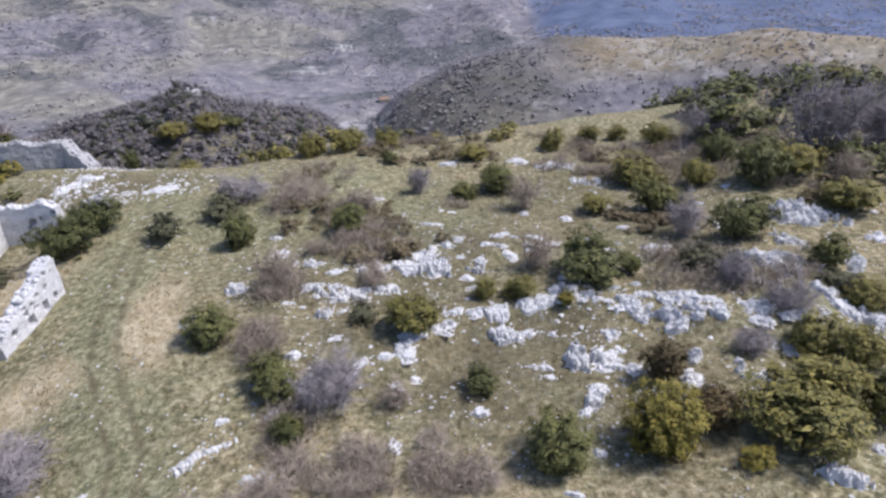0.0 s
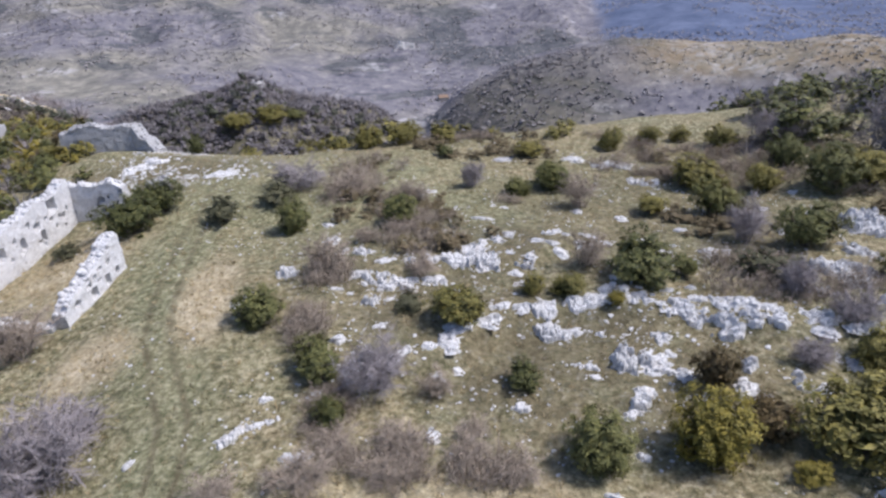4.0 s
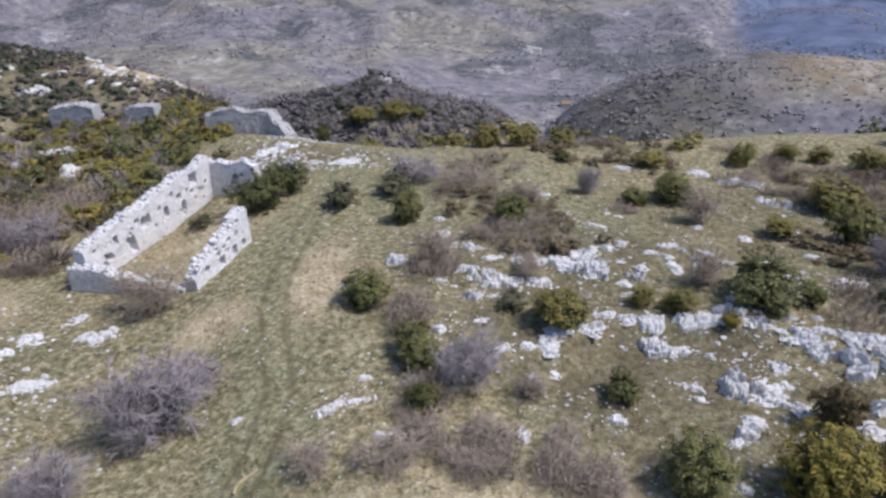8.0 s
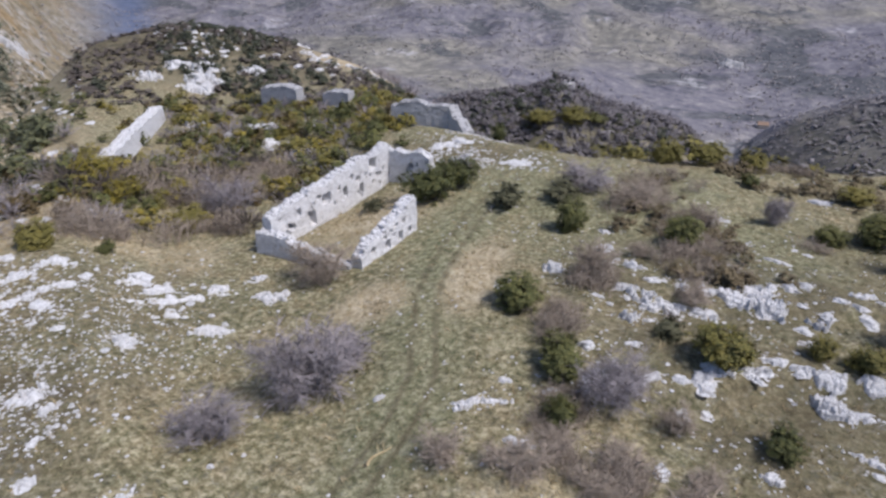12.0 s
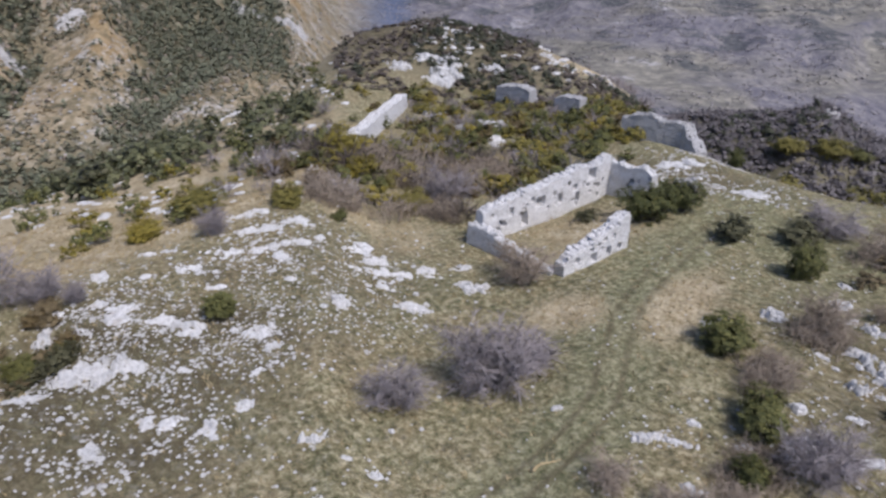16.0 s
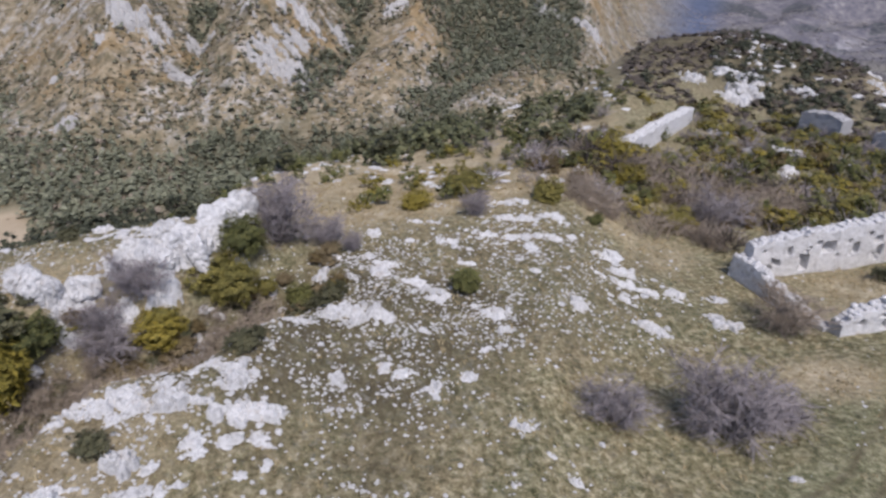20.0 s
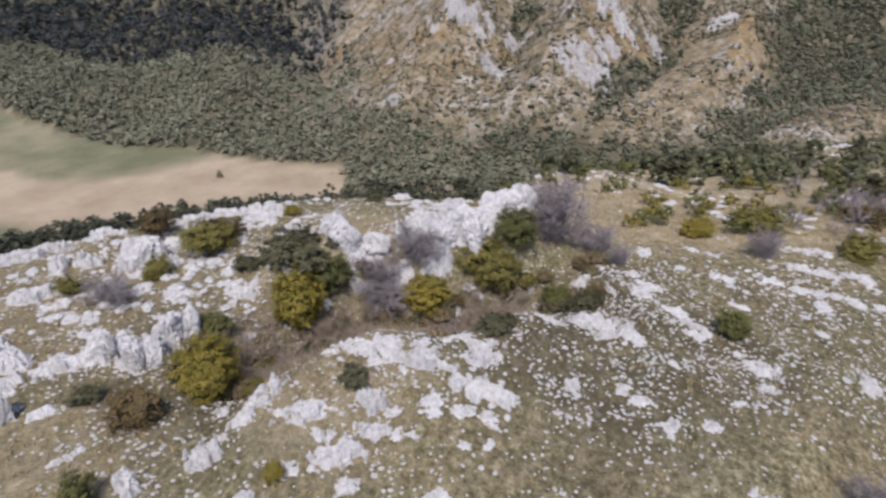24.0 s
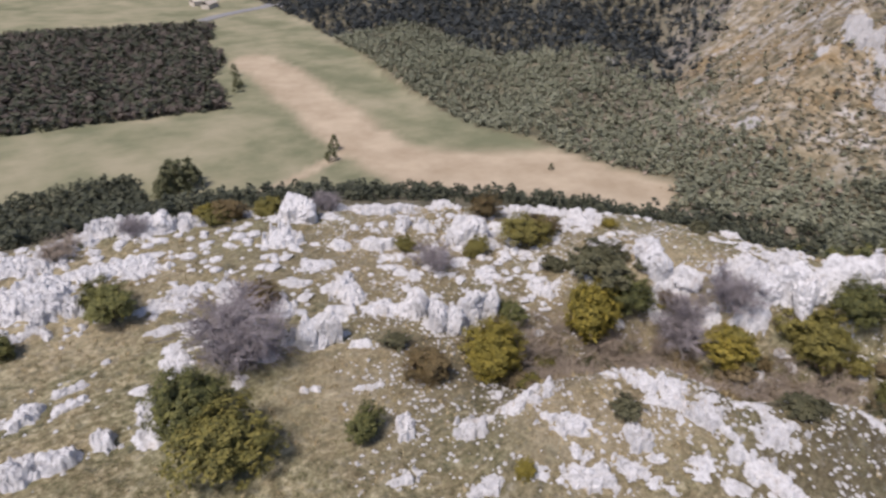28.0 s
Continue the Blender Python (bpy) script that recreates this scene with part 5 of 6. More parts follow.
def twig_shrub(name, label, group, material, seed, stems=16, upright=0.9):
    """A leafless thorn shrub: stems, forks and a haze of fine twigs, 1 m wide and high."""
    rng = np.random.default_rng(seed)
    ob = thing(name, label, "shrub", group)
    a, b, r0, r1 = [], [], [], []
    fa, fb, fr = [], [], []
    for _ in range(stems):
        turn, out = rng.uniform(0, 6.28), rng.uniform(0.04, 0.38)
        foot = np.array([0.12 * math.cos(turn), 0.12 * math.sin(turn), -0.05]) * rng.uniform(0.2, 1)
        head = np.array([out * math.cos(turn), out * math.sin(turn), rng.uniform(0.5, 0.92) * upright])
        mid = (foot + head) / 2 + rng.normal(size=3) * 0.05
        for p, q, r in ((foot, mid, 0.011), (mid, head, 0.007)):
            a.append(p), b.append(q), r0.append(r), r1.append(r * 0.7)
        for _ in range(10):
            root = mid + (head - mid) * rng.uniform(-0.5, 1)
            way = rng.normal(size=3) + np.array([head[0], head[1], 0.5]) * 1.6
            way /= np.linalg.norm(way)
            end = root + way * rng.uniform(0.12, 0.26)
            a.append(root), b.append(end), r0.append(0.0042), r1.append(0.002)
            for _ in range(9):
                q = root + (end - root) * rng.uniform(0.2, 1)
                w2 = way + rng.normal(size=3) * 0.8
                w2 /= np.linalg.norm(w2)
                fa.append(q), fb.append(q + w2 * rng.uniform(0.07, 0.17)), fr.append(0.003)
    ends = np.array(fb)
    ends[:, 2] = np.maximum(ends[:, 2], 0.01)
    part("branchwork", mesh_of("branchwork", *sticks(np.array(a), np.array(b), np.array(r0), np.array(r1)), material, False), ob)
    part("twig_mass", mesh_of("twig_mass", *sticks(np.array(fa), ends, np.array(fr), np.array(fr) * 0.5), material, False), ob)
    return ob


def plant(templates, rows):
    """Sets the templates out on the ground, each turned its own way."""
    used = set()
    rng = np.random.default_rng(len(rows) * 7 + len(templates))
    for k, (x, y, w, h) in enumerate(rows):
        m = Matrix.Translation((x, y, ground_z(x, y) - 0.04)) @ Matrix.Rotation(rng.uniform(0, 6.28), 4, "Z") @ Matrix.Diagonal((w * 1.04, w * rng.uniform(0.9, 1.1), h, 1))
        ob = templates[k % len(templates)]
        if k < len(templates):
            ob.matrix_basis = m
        else:
            copy_thing_scaled(ob, m)


def copy_thing_scaled(ob, m):
    kept = ob.matrix_basis.copy()
    ob.scale = (1, 1, 1)
    made = copy_thing(ob, m)
    ob.matrix_basis = kept
    return made


G = "bushes on the hill"
plant([bush("box_bush", "dense dark green evergreen box bush on dry grass", G, BOX_GREEN, s, n) for s, n in ((11, 1), (12, 3), (13, 2), (14, 4))], BOX + BOX_MORE)
plant([bush("olive_bush", "olive-green evergreen bush among limestone", G, OLIVE_GREEN, s, n) for s, n in ((21, 3), (22, 2), (23, 5), (24, 1))], OLIVE + OLIVE_MORE)
plant([bush("golden_bush", "rounded yellow-green juniper bush beside white rocks", G, GOLD_GREEN, s, n) for s, n in ((31, 1), (32, 3), (33, 2))], GOLD)
plant([bush("rusty_bush", "bush with rust-brown tips over green leaves", G, RUSTY, s, n) for s, n in ((41, 2), (42, 3))], RUST)
plant([bush("heath_bush", "low dull green cushion bush in the turf", G, HEATH_GREEN, s, n, 60, 30, 0.03) for s, n in ((51, 3), (52, 4))], HEATH)
S = "leafless shrubs"
plant([twig_shrub("thorn_shrub", "leafless grey thorn shrub with tangled fine twigs", S, GREY_TWIGS, s, n) for s, n in ((61, 30), (62, 20), (63, 24))], GREY + GREY_MORE)
plant([twig_shrub("bramble_shrub", "bare brown bramble thicket in dry grass", S, BROWN_TWIGS, s, n, 0.75) for s, n in ((71, 15), (72, 18))], BROWN)

# brown and green bushes down the gully behind the mound
rng_gully = np.random.default_rng(5)
GULLY = []
for _ in range(70):
    b = rng_gully.uniform(90, 130)
    r = float(np.interp(b, (88, 97, 106, 114, 127), (30.3, 29.5, 26.8, 27.5, 25.0))) + rng_gully.normal() * 1.6
    w = rng_gully.uniform(0.7, 1.9)
    GULLY.append((-r * math.sin(radians(b)), r * math.cos(radians(b)), w, w * rng_gully.uniform(0.5, 0.8)))
plant([bush("gully_bush", "brown-tinged low bush in the stony gully", "gully bushes", m, s, 4, 60, 22, 0.036) for s, m in ((81, BROWN_LEAVES), (82, HEATH_GREEN), (83, RUSTY), (84, OLIVE_GREEN), (85, BROWN_LEAVES))], GULLY)


# ---------------------------------------------------------------- what nobody could count
def strew(name, label, category, bases, spots, material, smooth=False, lift=0.0):
    """One mesh of many small copies. spots: x, y, size, height, turn."""
    rng = np.random.default_rng(len(spots) + len(bases))
    z = terrain(spots[:, 0], spots[:, 1])
    kind = rng.integers(len(bases), size=len(spots))
    pieces = []
    for k, (bv, bf) in enumerate(bases):
        s, h = spots[kind == k], z[kind == k]
        c, t = np.cos(s[:, 4])[:, None], np.sin(s[:, 4])[:, None]
        v = np.stack([(bv[None, :, 0] * c - bv[None, :, 1] * t) * s[:, 2:3] + s[:, 0:1], (bv[None, :, 0] * t + bv[None, :, 1] * c) * s[:, 2:3] + s[:, 1:2],
                      bv[None, :, 2] * s[:, 3:4] + h[:, None] + lift], -1)
        f = bf[None] + (np.arange(len(s)) * len(bv))[:, None, None]
        pieces.append((v.reshape(-1, 3), f.reshape(-1, bf.shape[1])))
    return thing(name, label, category, kind="stuff", data=mesh_of(name, *join(pieces), material, smooth))


def throw(seed, count, bearings, radii, density, size, tall=(1.0, 1.0)):
    """Random spots between two bearings and two radii, kept where density(x, y, r, b) is high."""
    rng = np.random.default_rng(seed)
    b = rng.uniform(*bearings, count)
    r = np.sqrt(rng.uniform(radii[0] ** 2, radii[1] ** 2, count))
    x, y = -r * np.sin(np.radians(b)), r * np.cos(np.radians(b))
    keep = rng.uniform(size=count) < density(x, y, r, b)
    s = rng.uniform(*size, count) * rng.uniform(0.7, 1.3, count)
    return np.stack([x, y, s, s * rng.uniform(*tall, count), rng.uniform(0, 6.28, count)], -1)[keep]


def conifer(seed, round_=0.6):
    """A ragged mountain pine, 1 m high: leaf masses round a short stem."""
    rng = np.random.default_rng(seed)
    t = np.linspace(0.14, 0.95, 12)
    r = 0.27 * np.sin(np.clip(1 - t * 0.86, 0, 1) * 1.9) ** round_
    a = rng.uniform(0, 6.28, 12)
    pts = np.stack([r * np.cos(a), r * np.sin(a), t], -1)
    return leaf_cloud(rng, pts, 0.1, 3, 0.16, 0.7, True)


def tuft(seed, blades=5):
    rng = np.random.default_rng(seed)
    v = []
    for _ in range(blades):
        a, o = rng.uniform(0, 6.28), rng.uniform(-0.5, 0.5, 2)
        lean = rng.uniform(0.1, 0.7)
        v += [(o[0] + 0.09 * math.cos(a), o[1] + 0.09 * math.sin(a), 0), (o[0] - 0.09 * math.cos(a), o[1] - 0.09 * math.sin(a), 0),
              (o[0] + lean * math.sin(a), o[1] + lean * math.cos(a), rng.uniform(0.6, 1.1))]
    return np.array(v), np.arange(len(v)).reshape(-1, 3)


def small_bush(seed):
    rng = np.random.default_rng(seed)
    pts = crown_points(rng, 3, 24)
    return leaf_cloud(rng, pts, 0.13, 5, 0.1, 0.5, True)


def fine_bush(seed):
    rng = np.random.default_rng(seed)
    pts = crown_points(rng, 3, 27)
    return leaf_cloud(rng, pts, 0.12, 10, 0.062, 0.5, True)


def bare_crown(seed):
    """A leafless crown as a spray of thin sticks."""
    rng = np.random.default_rng(seed)
    d = rng.normal(size=(26, 3))
    d[:, 2] = np.abs(d[:, 2]) + 0.25
    d /= np.linalg.norm(d, axis=1)[:, None]
    a = d * (0.12, 0.12, 0.3) + (0, 0, 0.05)
    return sticks(a, d * rng.uniform(0.35, 0.6, (26, 1)) * (1, 1, 1.4) + (0, 0, 0.1), np.full(26, 0.014), np.full(26, 0.006))


def far_pine(seed):
    rng = np.random.default_rng(seed)
    t = np.linspace(0.12, 0.88, 6)
    a = rng.uniform(0, 6.28, 6)
    r = 0.26 * (1 - t) ** 0.6
    return leaf_cloud(rng, np.stack([r * np.cos(a), r * np.sin(a), t], -1), 0.09, 2, 0.22, 0.6, True)


def far_dome(seed):
    """A low rounded crown seen from far off."""
    rng = np.random.default_rng(seed)
    return leaf_cloud(rng, crown_points(rng, 2, 7), 0.12, 1, 0.32, 0.4, True)


FAR_PINES = [far_pine(s) for s in range(110, 115)]
FAR_DOMES = [far_dome(s) for s in range(130, 135)]
PEBBLES = [(v * (0.5, 0.42, 0.3), f) for v, f in (blob(80 + k, 1, 0.55, 0.15) for k in range(6))]
PINES = [conifer(s) for s in range(90, 95)]
TUFTS = [tuft(s) for s in range(96, 100)]
SHRUBS = [small_bush(s) for s in range(101, 105)]
NEAR_SHRUBS = [fine_bush(s) for s in range(120, 124)]
SPRAYS = [bare_crown(s) for s in range(106, 109)]

# stones on the stony turf, denser where the rock comes through
def stony(x, y, r, b):
    return np.clip(covers(x, y)[0][:, 2] * (0.35 + 0.65 * (rough(x, y, 4, 51, 3) > -0.1)) + 0.05, 0, 1)

strew("gravel", "white limestone rubble strewn over thin turf", "stones", PEBBLES, throw(1, 50000, (40, 150), (13, 43), lambda x, y, r, b: stony(x, y, r, b) * (0.3 + 0.7 * (rough(x, y, 1.3, 72, 3) > 0)) * (0.25 + 0.75 * ease(b, 52, 66)), (0.08, 0.24), (0.6, 1.1)), GRIT)
strew("gravel", "white limestone rubble between grass tufts", "stones", PEBBLES, throw(2, 17000, (-40, 40), (14, 62), lambda x, y, r, b: np.clip(0.2 + stony(x, y, r, b), 0, 1) * (rough(x, y, 2.5, 71, 3) > 0.0), (0.05, 0.22), (0.7, 1.3)), GRIT)
strew("rubble", "low white limestone slabs in thin turf", "stones", PEBBLES, throw(3, 2600, (42, 80), (18, 46), lambda x, y, r, b: stony(x, y, r, b) * (rough(x, y, 4, 73, 3) > 0.12), (0.13, 0.4), (0.6, 1.1)), ROCK)
strew("rubble", "fallen wall stones around the ruined walls", "stones", PEBBLES,
      throw(4, 3600, (20, 42), (44, 64), lambda x, y, r, b: np.clip(patch(x, y, -27, 46, 9, 3, 20) + patch(x, y, -32, 54, 5, 3), 0, 1) * (0.25 + 0.75 * (rough(x, y, 2, 99, 3) > 0)), (0.12, 0.42), (0.7, 1.2)), GRIT)
def ledge_shape(k):
    v, f = rock_bed(7.3 * k, 3.1 * k, 0.5, 0.36, 1.0, 40.0 * k, 0.3, 13, level_ground)
    return v - (7.3 * k, 3.1 * k, 0), f


LEDGE_SHAPES = [ledge_shape(k) for k in range(1, 17)]
LEDGE_MESHES = [mesh_of("ledge", *shape, ROCK, False) for shape in LEDGE_SHAPES]


def ledges(spots, label, group, most=90):
    """Low rock ledges: the nearest ones each by itself in the turf, the others as one spread."""
    x, y = spots[:, 0], spots[:, 1]
    steep = np.hypot(terrain(x + 0.4, y) - terrain(x - 0.4, y), terrain(x, y + 0.4) - terrain(x, y - 0.4)) / 0.8
    spots = spots[steep < 0.4]
    spots = spots[np.argsort(np.hypot(spots[:, 0], spots[:, 1]))]
    z = terrain(spots[:most, 0], spots[:most, 1])
    for k, (x, y, wide, high, turn) in enumerate(spots[:most].tolist()):
        ob = thing("limestone_ledge", label, "rock", group, data=LEDGE_MESHES[k % len(LEDGE_MESHES)])
        ob.matrix_basis = Matrix.Translation((x, y, z[k])) @ Matrix.Rotation(turn, 4, "Z") @ Matrix.Diagonal((wide, wide, high, 1))
    strew("limestone_ledges", label.replace("ledge", "ledges").replace("block", "blocks"), "rocks", LEDGE_SHAPES, spots[most:], ROCK)


ledges(throw(41, 240, (94, 178), (20, 44), lambda x, y, r, b: 0.85 * (rough(x, y, 7, 54, 3) > 0.0), (0.5, 1.7), (0.1, 0.26)), "low white limestone ledge in grass near the rim", "ledges on the rim")
ledges(throw(42, 420, (-38, 92), (20, 58), lambda x, y, r, b: 0.8 * covers(x, y)[0][:, 2], (0.4, 1.3), (0.12, 0.28)), "low white limestone ledge in the stony grass", "ledges on the hilltop")
strew("rubble", "white limestone blocks along the rim", "stones", PEBBLES, throw(5, 1500, (96, 178), (26, 45), lambda x, y, r, b: 0.75 * (rough(x, y, 6, 53, 3) > -0.12), (0.3, 0.95), (0.6, 1.2)), ROCK)
ledges(throw(64, 900, (56, 96), (22, 47), lambda x, y, r, b: np.clip(0.15 + 0.5 * ease(r, 29, 37), 0, 1) * covers(x, y)[0][:, 2] * (rough(x, y, 3.2, 90, 3) > 0.0), (0.22, 0.75), (0.14, 0.3)), "small white limestone block in the stony turf", "blocks on the mound", 60)
ledges(throw(65, 170, (98, 128), (13, 24), lambda x, y, r, b: 0.9 * (rough(x, y, 2.2, 95, 3) > 0.0), (0.3, 0.9), (0.16, 0.34)), "small white limestone block on the brow", "blocks on the mound", 60)
ledges(throw(63, 700, (-36, 20), (20, 36), lambda x, y, r, b: np.maximum(*(np.exp(-((r - np.interp(b, [k[0] for k in seam], [k[1] for k in seam], period=360) - 1.0) / 1.6) ** 2) for seam in (SEAM_LOW, SEAM_HIGH))) * (rough(x, y, 3, 88, 3) > -0.1), (0.35, 1.1), (0.15, 0.34)), "small knobbly white limestone block on a rock step", "blocks on the rock steps")
# broken blocks round every outcrop
rng_blocks = np.random.default_rng(77)
around_rocks = np.array([(x + w * rng_blocks.normal() * 0.6, y + w * rng_blocks.normal() * 0.55, w * s, w * s * rng_blocks.uniform(0.4, 0.9), rng_blocks.uniform(0, 6.28))
                         for x, y, w, ratio in SATELLITES for s in rng_blocks.uniform(0.06, 0.24, 9)])
strew("rubble", "white limestone blocks broken from the outcrops", "stones", PEBBLES, around_rocks, ROCK)
# grass
def turf(x, y, r, b):
    c = covers(x, y)[0]
    return np.clip(1 - 0.6 * c[:, 2] - 0.6 * c[:, 1], 0.1, 1) * np.clip(26 / r, 0.2, 1) * (0.4 + 0.6 * (rough(x, y, 3, 55, 3) > -0.1))

strew("grass", "short green and grey spring turf", "grass", TUFTS, throw(6, 100000, (-40, 178), (12, 62), turf, (0.09, 0.22), (0.4, 0.8)), GREEN_BLADES)
strew("dry_grass", "bleached dry grass tufts", "grass", TUFTS,
      throw(7, 50000, (-40, 178), (12, 60), lambda x, y, r, b: np.clip(0.9 * covers(x, y)[0][:, 1] + 0.16, 0, 1), (0.14, 0.34), (0.5, 1.0)), STRAW_BLADES)
# bramble and thorn thickets on the slopes of the hilltop
def tangle(seed):
    """A low mat of bare arching canes."""
    rng = np.random.default_rng(seed)
    a = np.concatenate([rng.uniform(-0.4, 0.4, (34, 2)), np.zeros((34, 1))], 1)
    mid = a + rng.normal(size=(34, 3)) * (0.16, 0.16, 0.05) + (0, 0, 0.42)
    end = mid + rng.normal(size=(34, 3)) * (0.25, 0.25, 0.12) + (0, 0, 0.12)
    v, f = join([sticks(a, mid, np.full(34, 0.011), np.full(34, 0.009)), sticks(mid, end, np.full(34, 0.009), np.full(34, 0.004))])
    return v, f


TANGLES = [tangle(s) for s in range(140, 144)]


def thick(seed, size, cut):
    return lambda x, y, r, b: (rough(x, y, size, seed, 3) > cut) * 1.0


def thicket(*spots):
    return lambda x, y, r, b: np.clip(sum(patch(x, y, *spot) for spot in spots), 0, 1) * ease(rough(x, y, 1.3, 87, 3), -0.25, 0.2)


strew("brambles", "tangled bare brown brambles on the scarp", "scrub", TANGLES, throw(60, 5600, (-14, 42), (13, 36), thicket((-3.5, 16.0, 2.4, 1.2, 10), (-6.4, 15.2, 1.8, 1.1), (-6.6, 17.4, 1.0, 1.1), (0.2, 16.4, 1.3, 0.7), (-8.8, 24.6, 0.8, 1.8, 15), (-9.4, 29.6, 1.3, 1.3), (-6.4, 19.4, 0.8, 0.8), (-17.0, 10.0, 1.6, 1.0), (-4.5, 28.0, 1.2, 0.6)), (0.7, 1.25), (0.7, 1.1)), BROWN_TWIGS)
strew("thorn_scrub", "dark leafless thorn scrub behind the ruined fold", "scrub", SPRAYS, throw(61, 260, (47, 66), (44, 64), lambda x, y, r, b: (x < -34.5) * ease(rough(x, y, 9, 85, 3), -0.25, 0.1), (1.8, 3.2), (0.7, 0.9)), UMBER)
strew("heath", "low brown heath and bramble on the plateau", "scrub", NEAR_SHRUBS, throw(66, 620, (-34, 19), (33, 60), thick(67, 7, 0.16), (0.7, 1.7), (0.4, 0.7)), BROWN_LEAVES)
strew("brambles", "bare brown brambles among the plateau bushes", "scrub", TANGLES, throw(68, 1500, (-34, 19), (30, 60), thick(69, 6, 0.2), (0.8, 1.5), (0.6, 1.0)), BROWN_TWIGS)
strew("thorn_scrub", "dusky leafless thicket beside the ruined fold", "scrub", TANGLES, throw(70, 420, (46, 66), (44, 62), lambda x, y, r, b: (x < -34.5) * ease(rough(x, y, 6, 71, 3), 0.0, 0.3), (1.4, 2.4), (0.8, 1.2)), BROWN_TWIGS)
strew("gully_scrub", "tangled brown scrub filling the gully", "scrub", TANGLES, throw(62, 1300, (97, 132), (20, 34), lambda x, y, r, b: np.exp(-((r - np.interp(b, (88, 97, 106, 114, 127), (30.3, 29.5, 26.8, 27.5, 25.0))) / 1.9) ** 2) * (rough(x, y, 3, 86, 3) > -0.2), (0.8, 1.4), (0.7, 1.1)), BROWN_TWIGS)
# scrub behind the ruin, on the ridge, on the scrub hill and the flank
def saddle(r, b):
    """The grassy saddle west of the ridge wall bears few bushes."""
    return 1 - 0.88 * ease(b, 56, 58) * ease(r, 66, 72)

strew("scrub", "green and olive evergreen scrub behind the ruin", "scrub", NEAR_SHRUBS, throw(8, 150, (35, 68), (50, 100), lambda x, y, r, b: (x < -35) * ease(r, 46, 52) * saddle(r, b), (1.4, 2.9), (0.6, 0.9)), OLIVE_GREEN)
strew("scrub", "dark green box scrub behind the ruin", "scrub", NEAR_SHRUBS, throw(44, 230, (35, 68), (50, 100), lambda x, y, r, b: (x < -35) * ease(r, 46, 52) * saddle(r, b), (1.4, 3.0), (0.6, 0.9)), BOX_GREEN)
strew("scrub", "golden evergreen scrub behind the ruin", "scrub", NEAR_SHRUBS, throw(9, 170, (36, 67), (46, 95), lambda x, y, r, b: (x < -36) * saddle(r, b), (1.3, 2.6), (0.6, 0.9)), GOLD_GREEN)
strew("scrub", "leafless grey scrub behind the ruin", "scrub", SPRAYS, throw(10, 330, (38, 76), (46, 95), lambda x, y, r, b: (x < -36) * saddle(r, b), (1.5, 3.0), (0.7, 0.9)), GREY_TWIGS)
strew("scrub", "dark evergreen scrub over the ridge", "scrub", SHRUBS, throw(11, 1700, (30, 62), (96, 172), lambda x, y, r, b: (rough(x, y, 14, 12, 3) > -0.3 + 0.45 * ease(b, 54, 57)) * (1 - ease(r, 124, 130) * (1 - ease(b, 44, 47))), (0.8, 2.0), (0.6, 1.0)), DARK_PINE)
strew("scrub", "brown leafless heath between the bushes of the ridge", "scrub", FAR_DOMES, throw(48, 3400, (30, 63), (92, 172), lambda x, y, r, b: (rough(x, y, 10, 49, 3) > -0.3) * (1 - ease(r, 124, 130) * (1 - ease(b, 44, 47))), (0.8, 1.7), (0.4, 0.7)), UMBER)
strew("scrub", "dark evergreen scrub on the eastern rise", "scrub", NEAR_SHRUBS, throw(12, 170, (-40, -19), (52, 92), lambda x, y, r, b: ease(-b - 0.2 * (80 - r), 16, 24), (2.0, 4.2), (0.6, 0.9)), BOX_GREEN)
strew("scrub", "leafless grey thicket on the eastern rise", "scrub", SPRAYS, throw(13, 110, (-40, -19), (54, 94), lambda x, y, r, b: ease(-b, 17, 25), (2.0, 3.4), (0.8, 1.1)), GREY_TWIGS)
strew("scrub", "dark bushes along the northern rim", "scrub", NEAR_SHRUBS, throw(14, 60, (-12, 24), (57, 72), thick(15, 9, -0.1), (1.6, 3.4), (0.6, 0.9)), OLIVE_GREEN)
strew("scrub", "small junipers on the dry flank", "scrub", NEAR_SHRUBS, throw(15, 360, (64, 106), (44, 150), thick(16, 12, 0.12), (1.0, 2.5), (0.7, 1.1)), BOX_GREEN)
strew("scrub", "rounded grey-green pines on the dry flank", "scrub", NEAR_SHRUBS, throw(72, 210, (64, 102), (46, 110), thick(36, 16, 0.0), (2.2, 4.2), (0.7, 1.0)), PINE_GREEN)
strew("scrub", "young pines on the dry flank", "scrub", PINES, throw(35, 110, (66, 106), (50, 140), thick(36, 16, 0.05), (2.0, 3.6), (0.9, 1.1)), HEATH_GREEN)
strew("scrub", "rust-brown scrub behind the ruin", "scrub", NEAR_SHRUBS, throw(43, 130, (36, 70), (48, 95), lambda x, y, r, b: (x < -36) * saddle(r, b), (1.3, 2.6), (0.6, 0.9)), RUSTY)
strew("scrub", "golden juniper scrub on the dry flank", "scrub", NEAR_SHRUBS, throw(45, 34, (62, 92), (42, 70), thick(46, 9, -0.1), (1.0, 2.2), (0.7, 1.0)), GOLD_GREEN)
strew("rubble", "pale rock showing through the dry flank", "stones", PEBBLES, throw(46, 700, (62, 106), (44, 120), thick(47, 10, 0.0), (0.4, 1.5), (0.3, 0.6)), ROCK)
# woods
def forest(x, y, r, b):
    return wooded(x, y, r, b) * (rough(x, y, 14, 66, 3) > -0.5)


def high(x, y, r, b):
    """The upper woods, coloured darker to stand for a cloud shadow."""
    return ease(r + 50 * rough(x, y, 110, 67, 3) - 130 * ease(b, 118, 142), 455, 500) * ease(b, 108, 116)


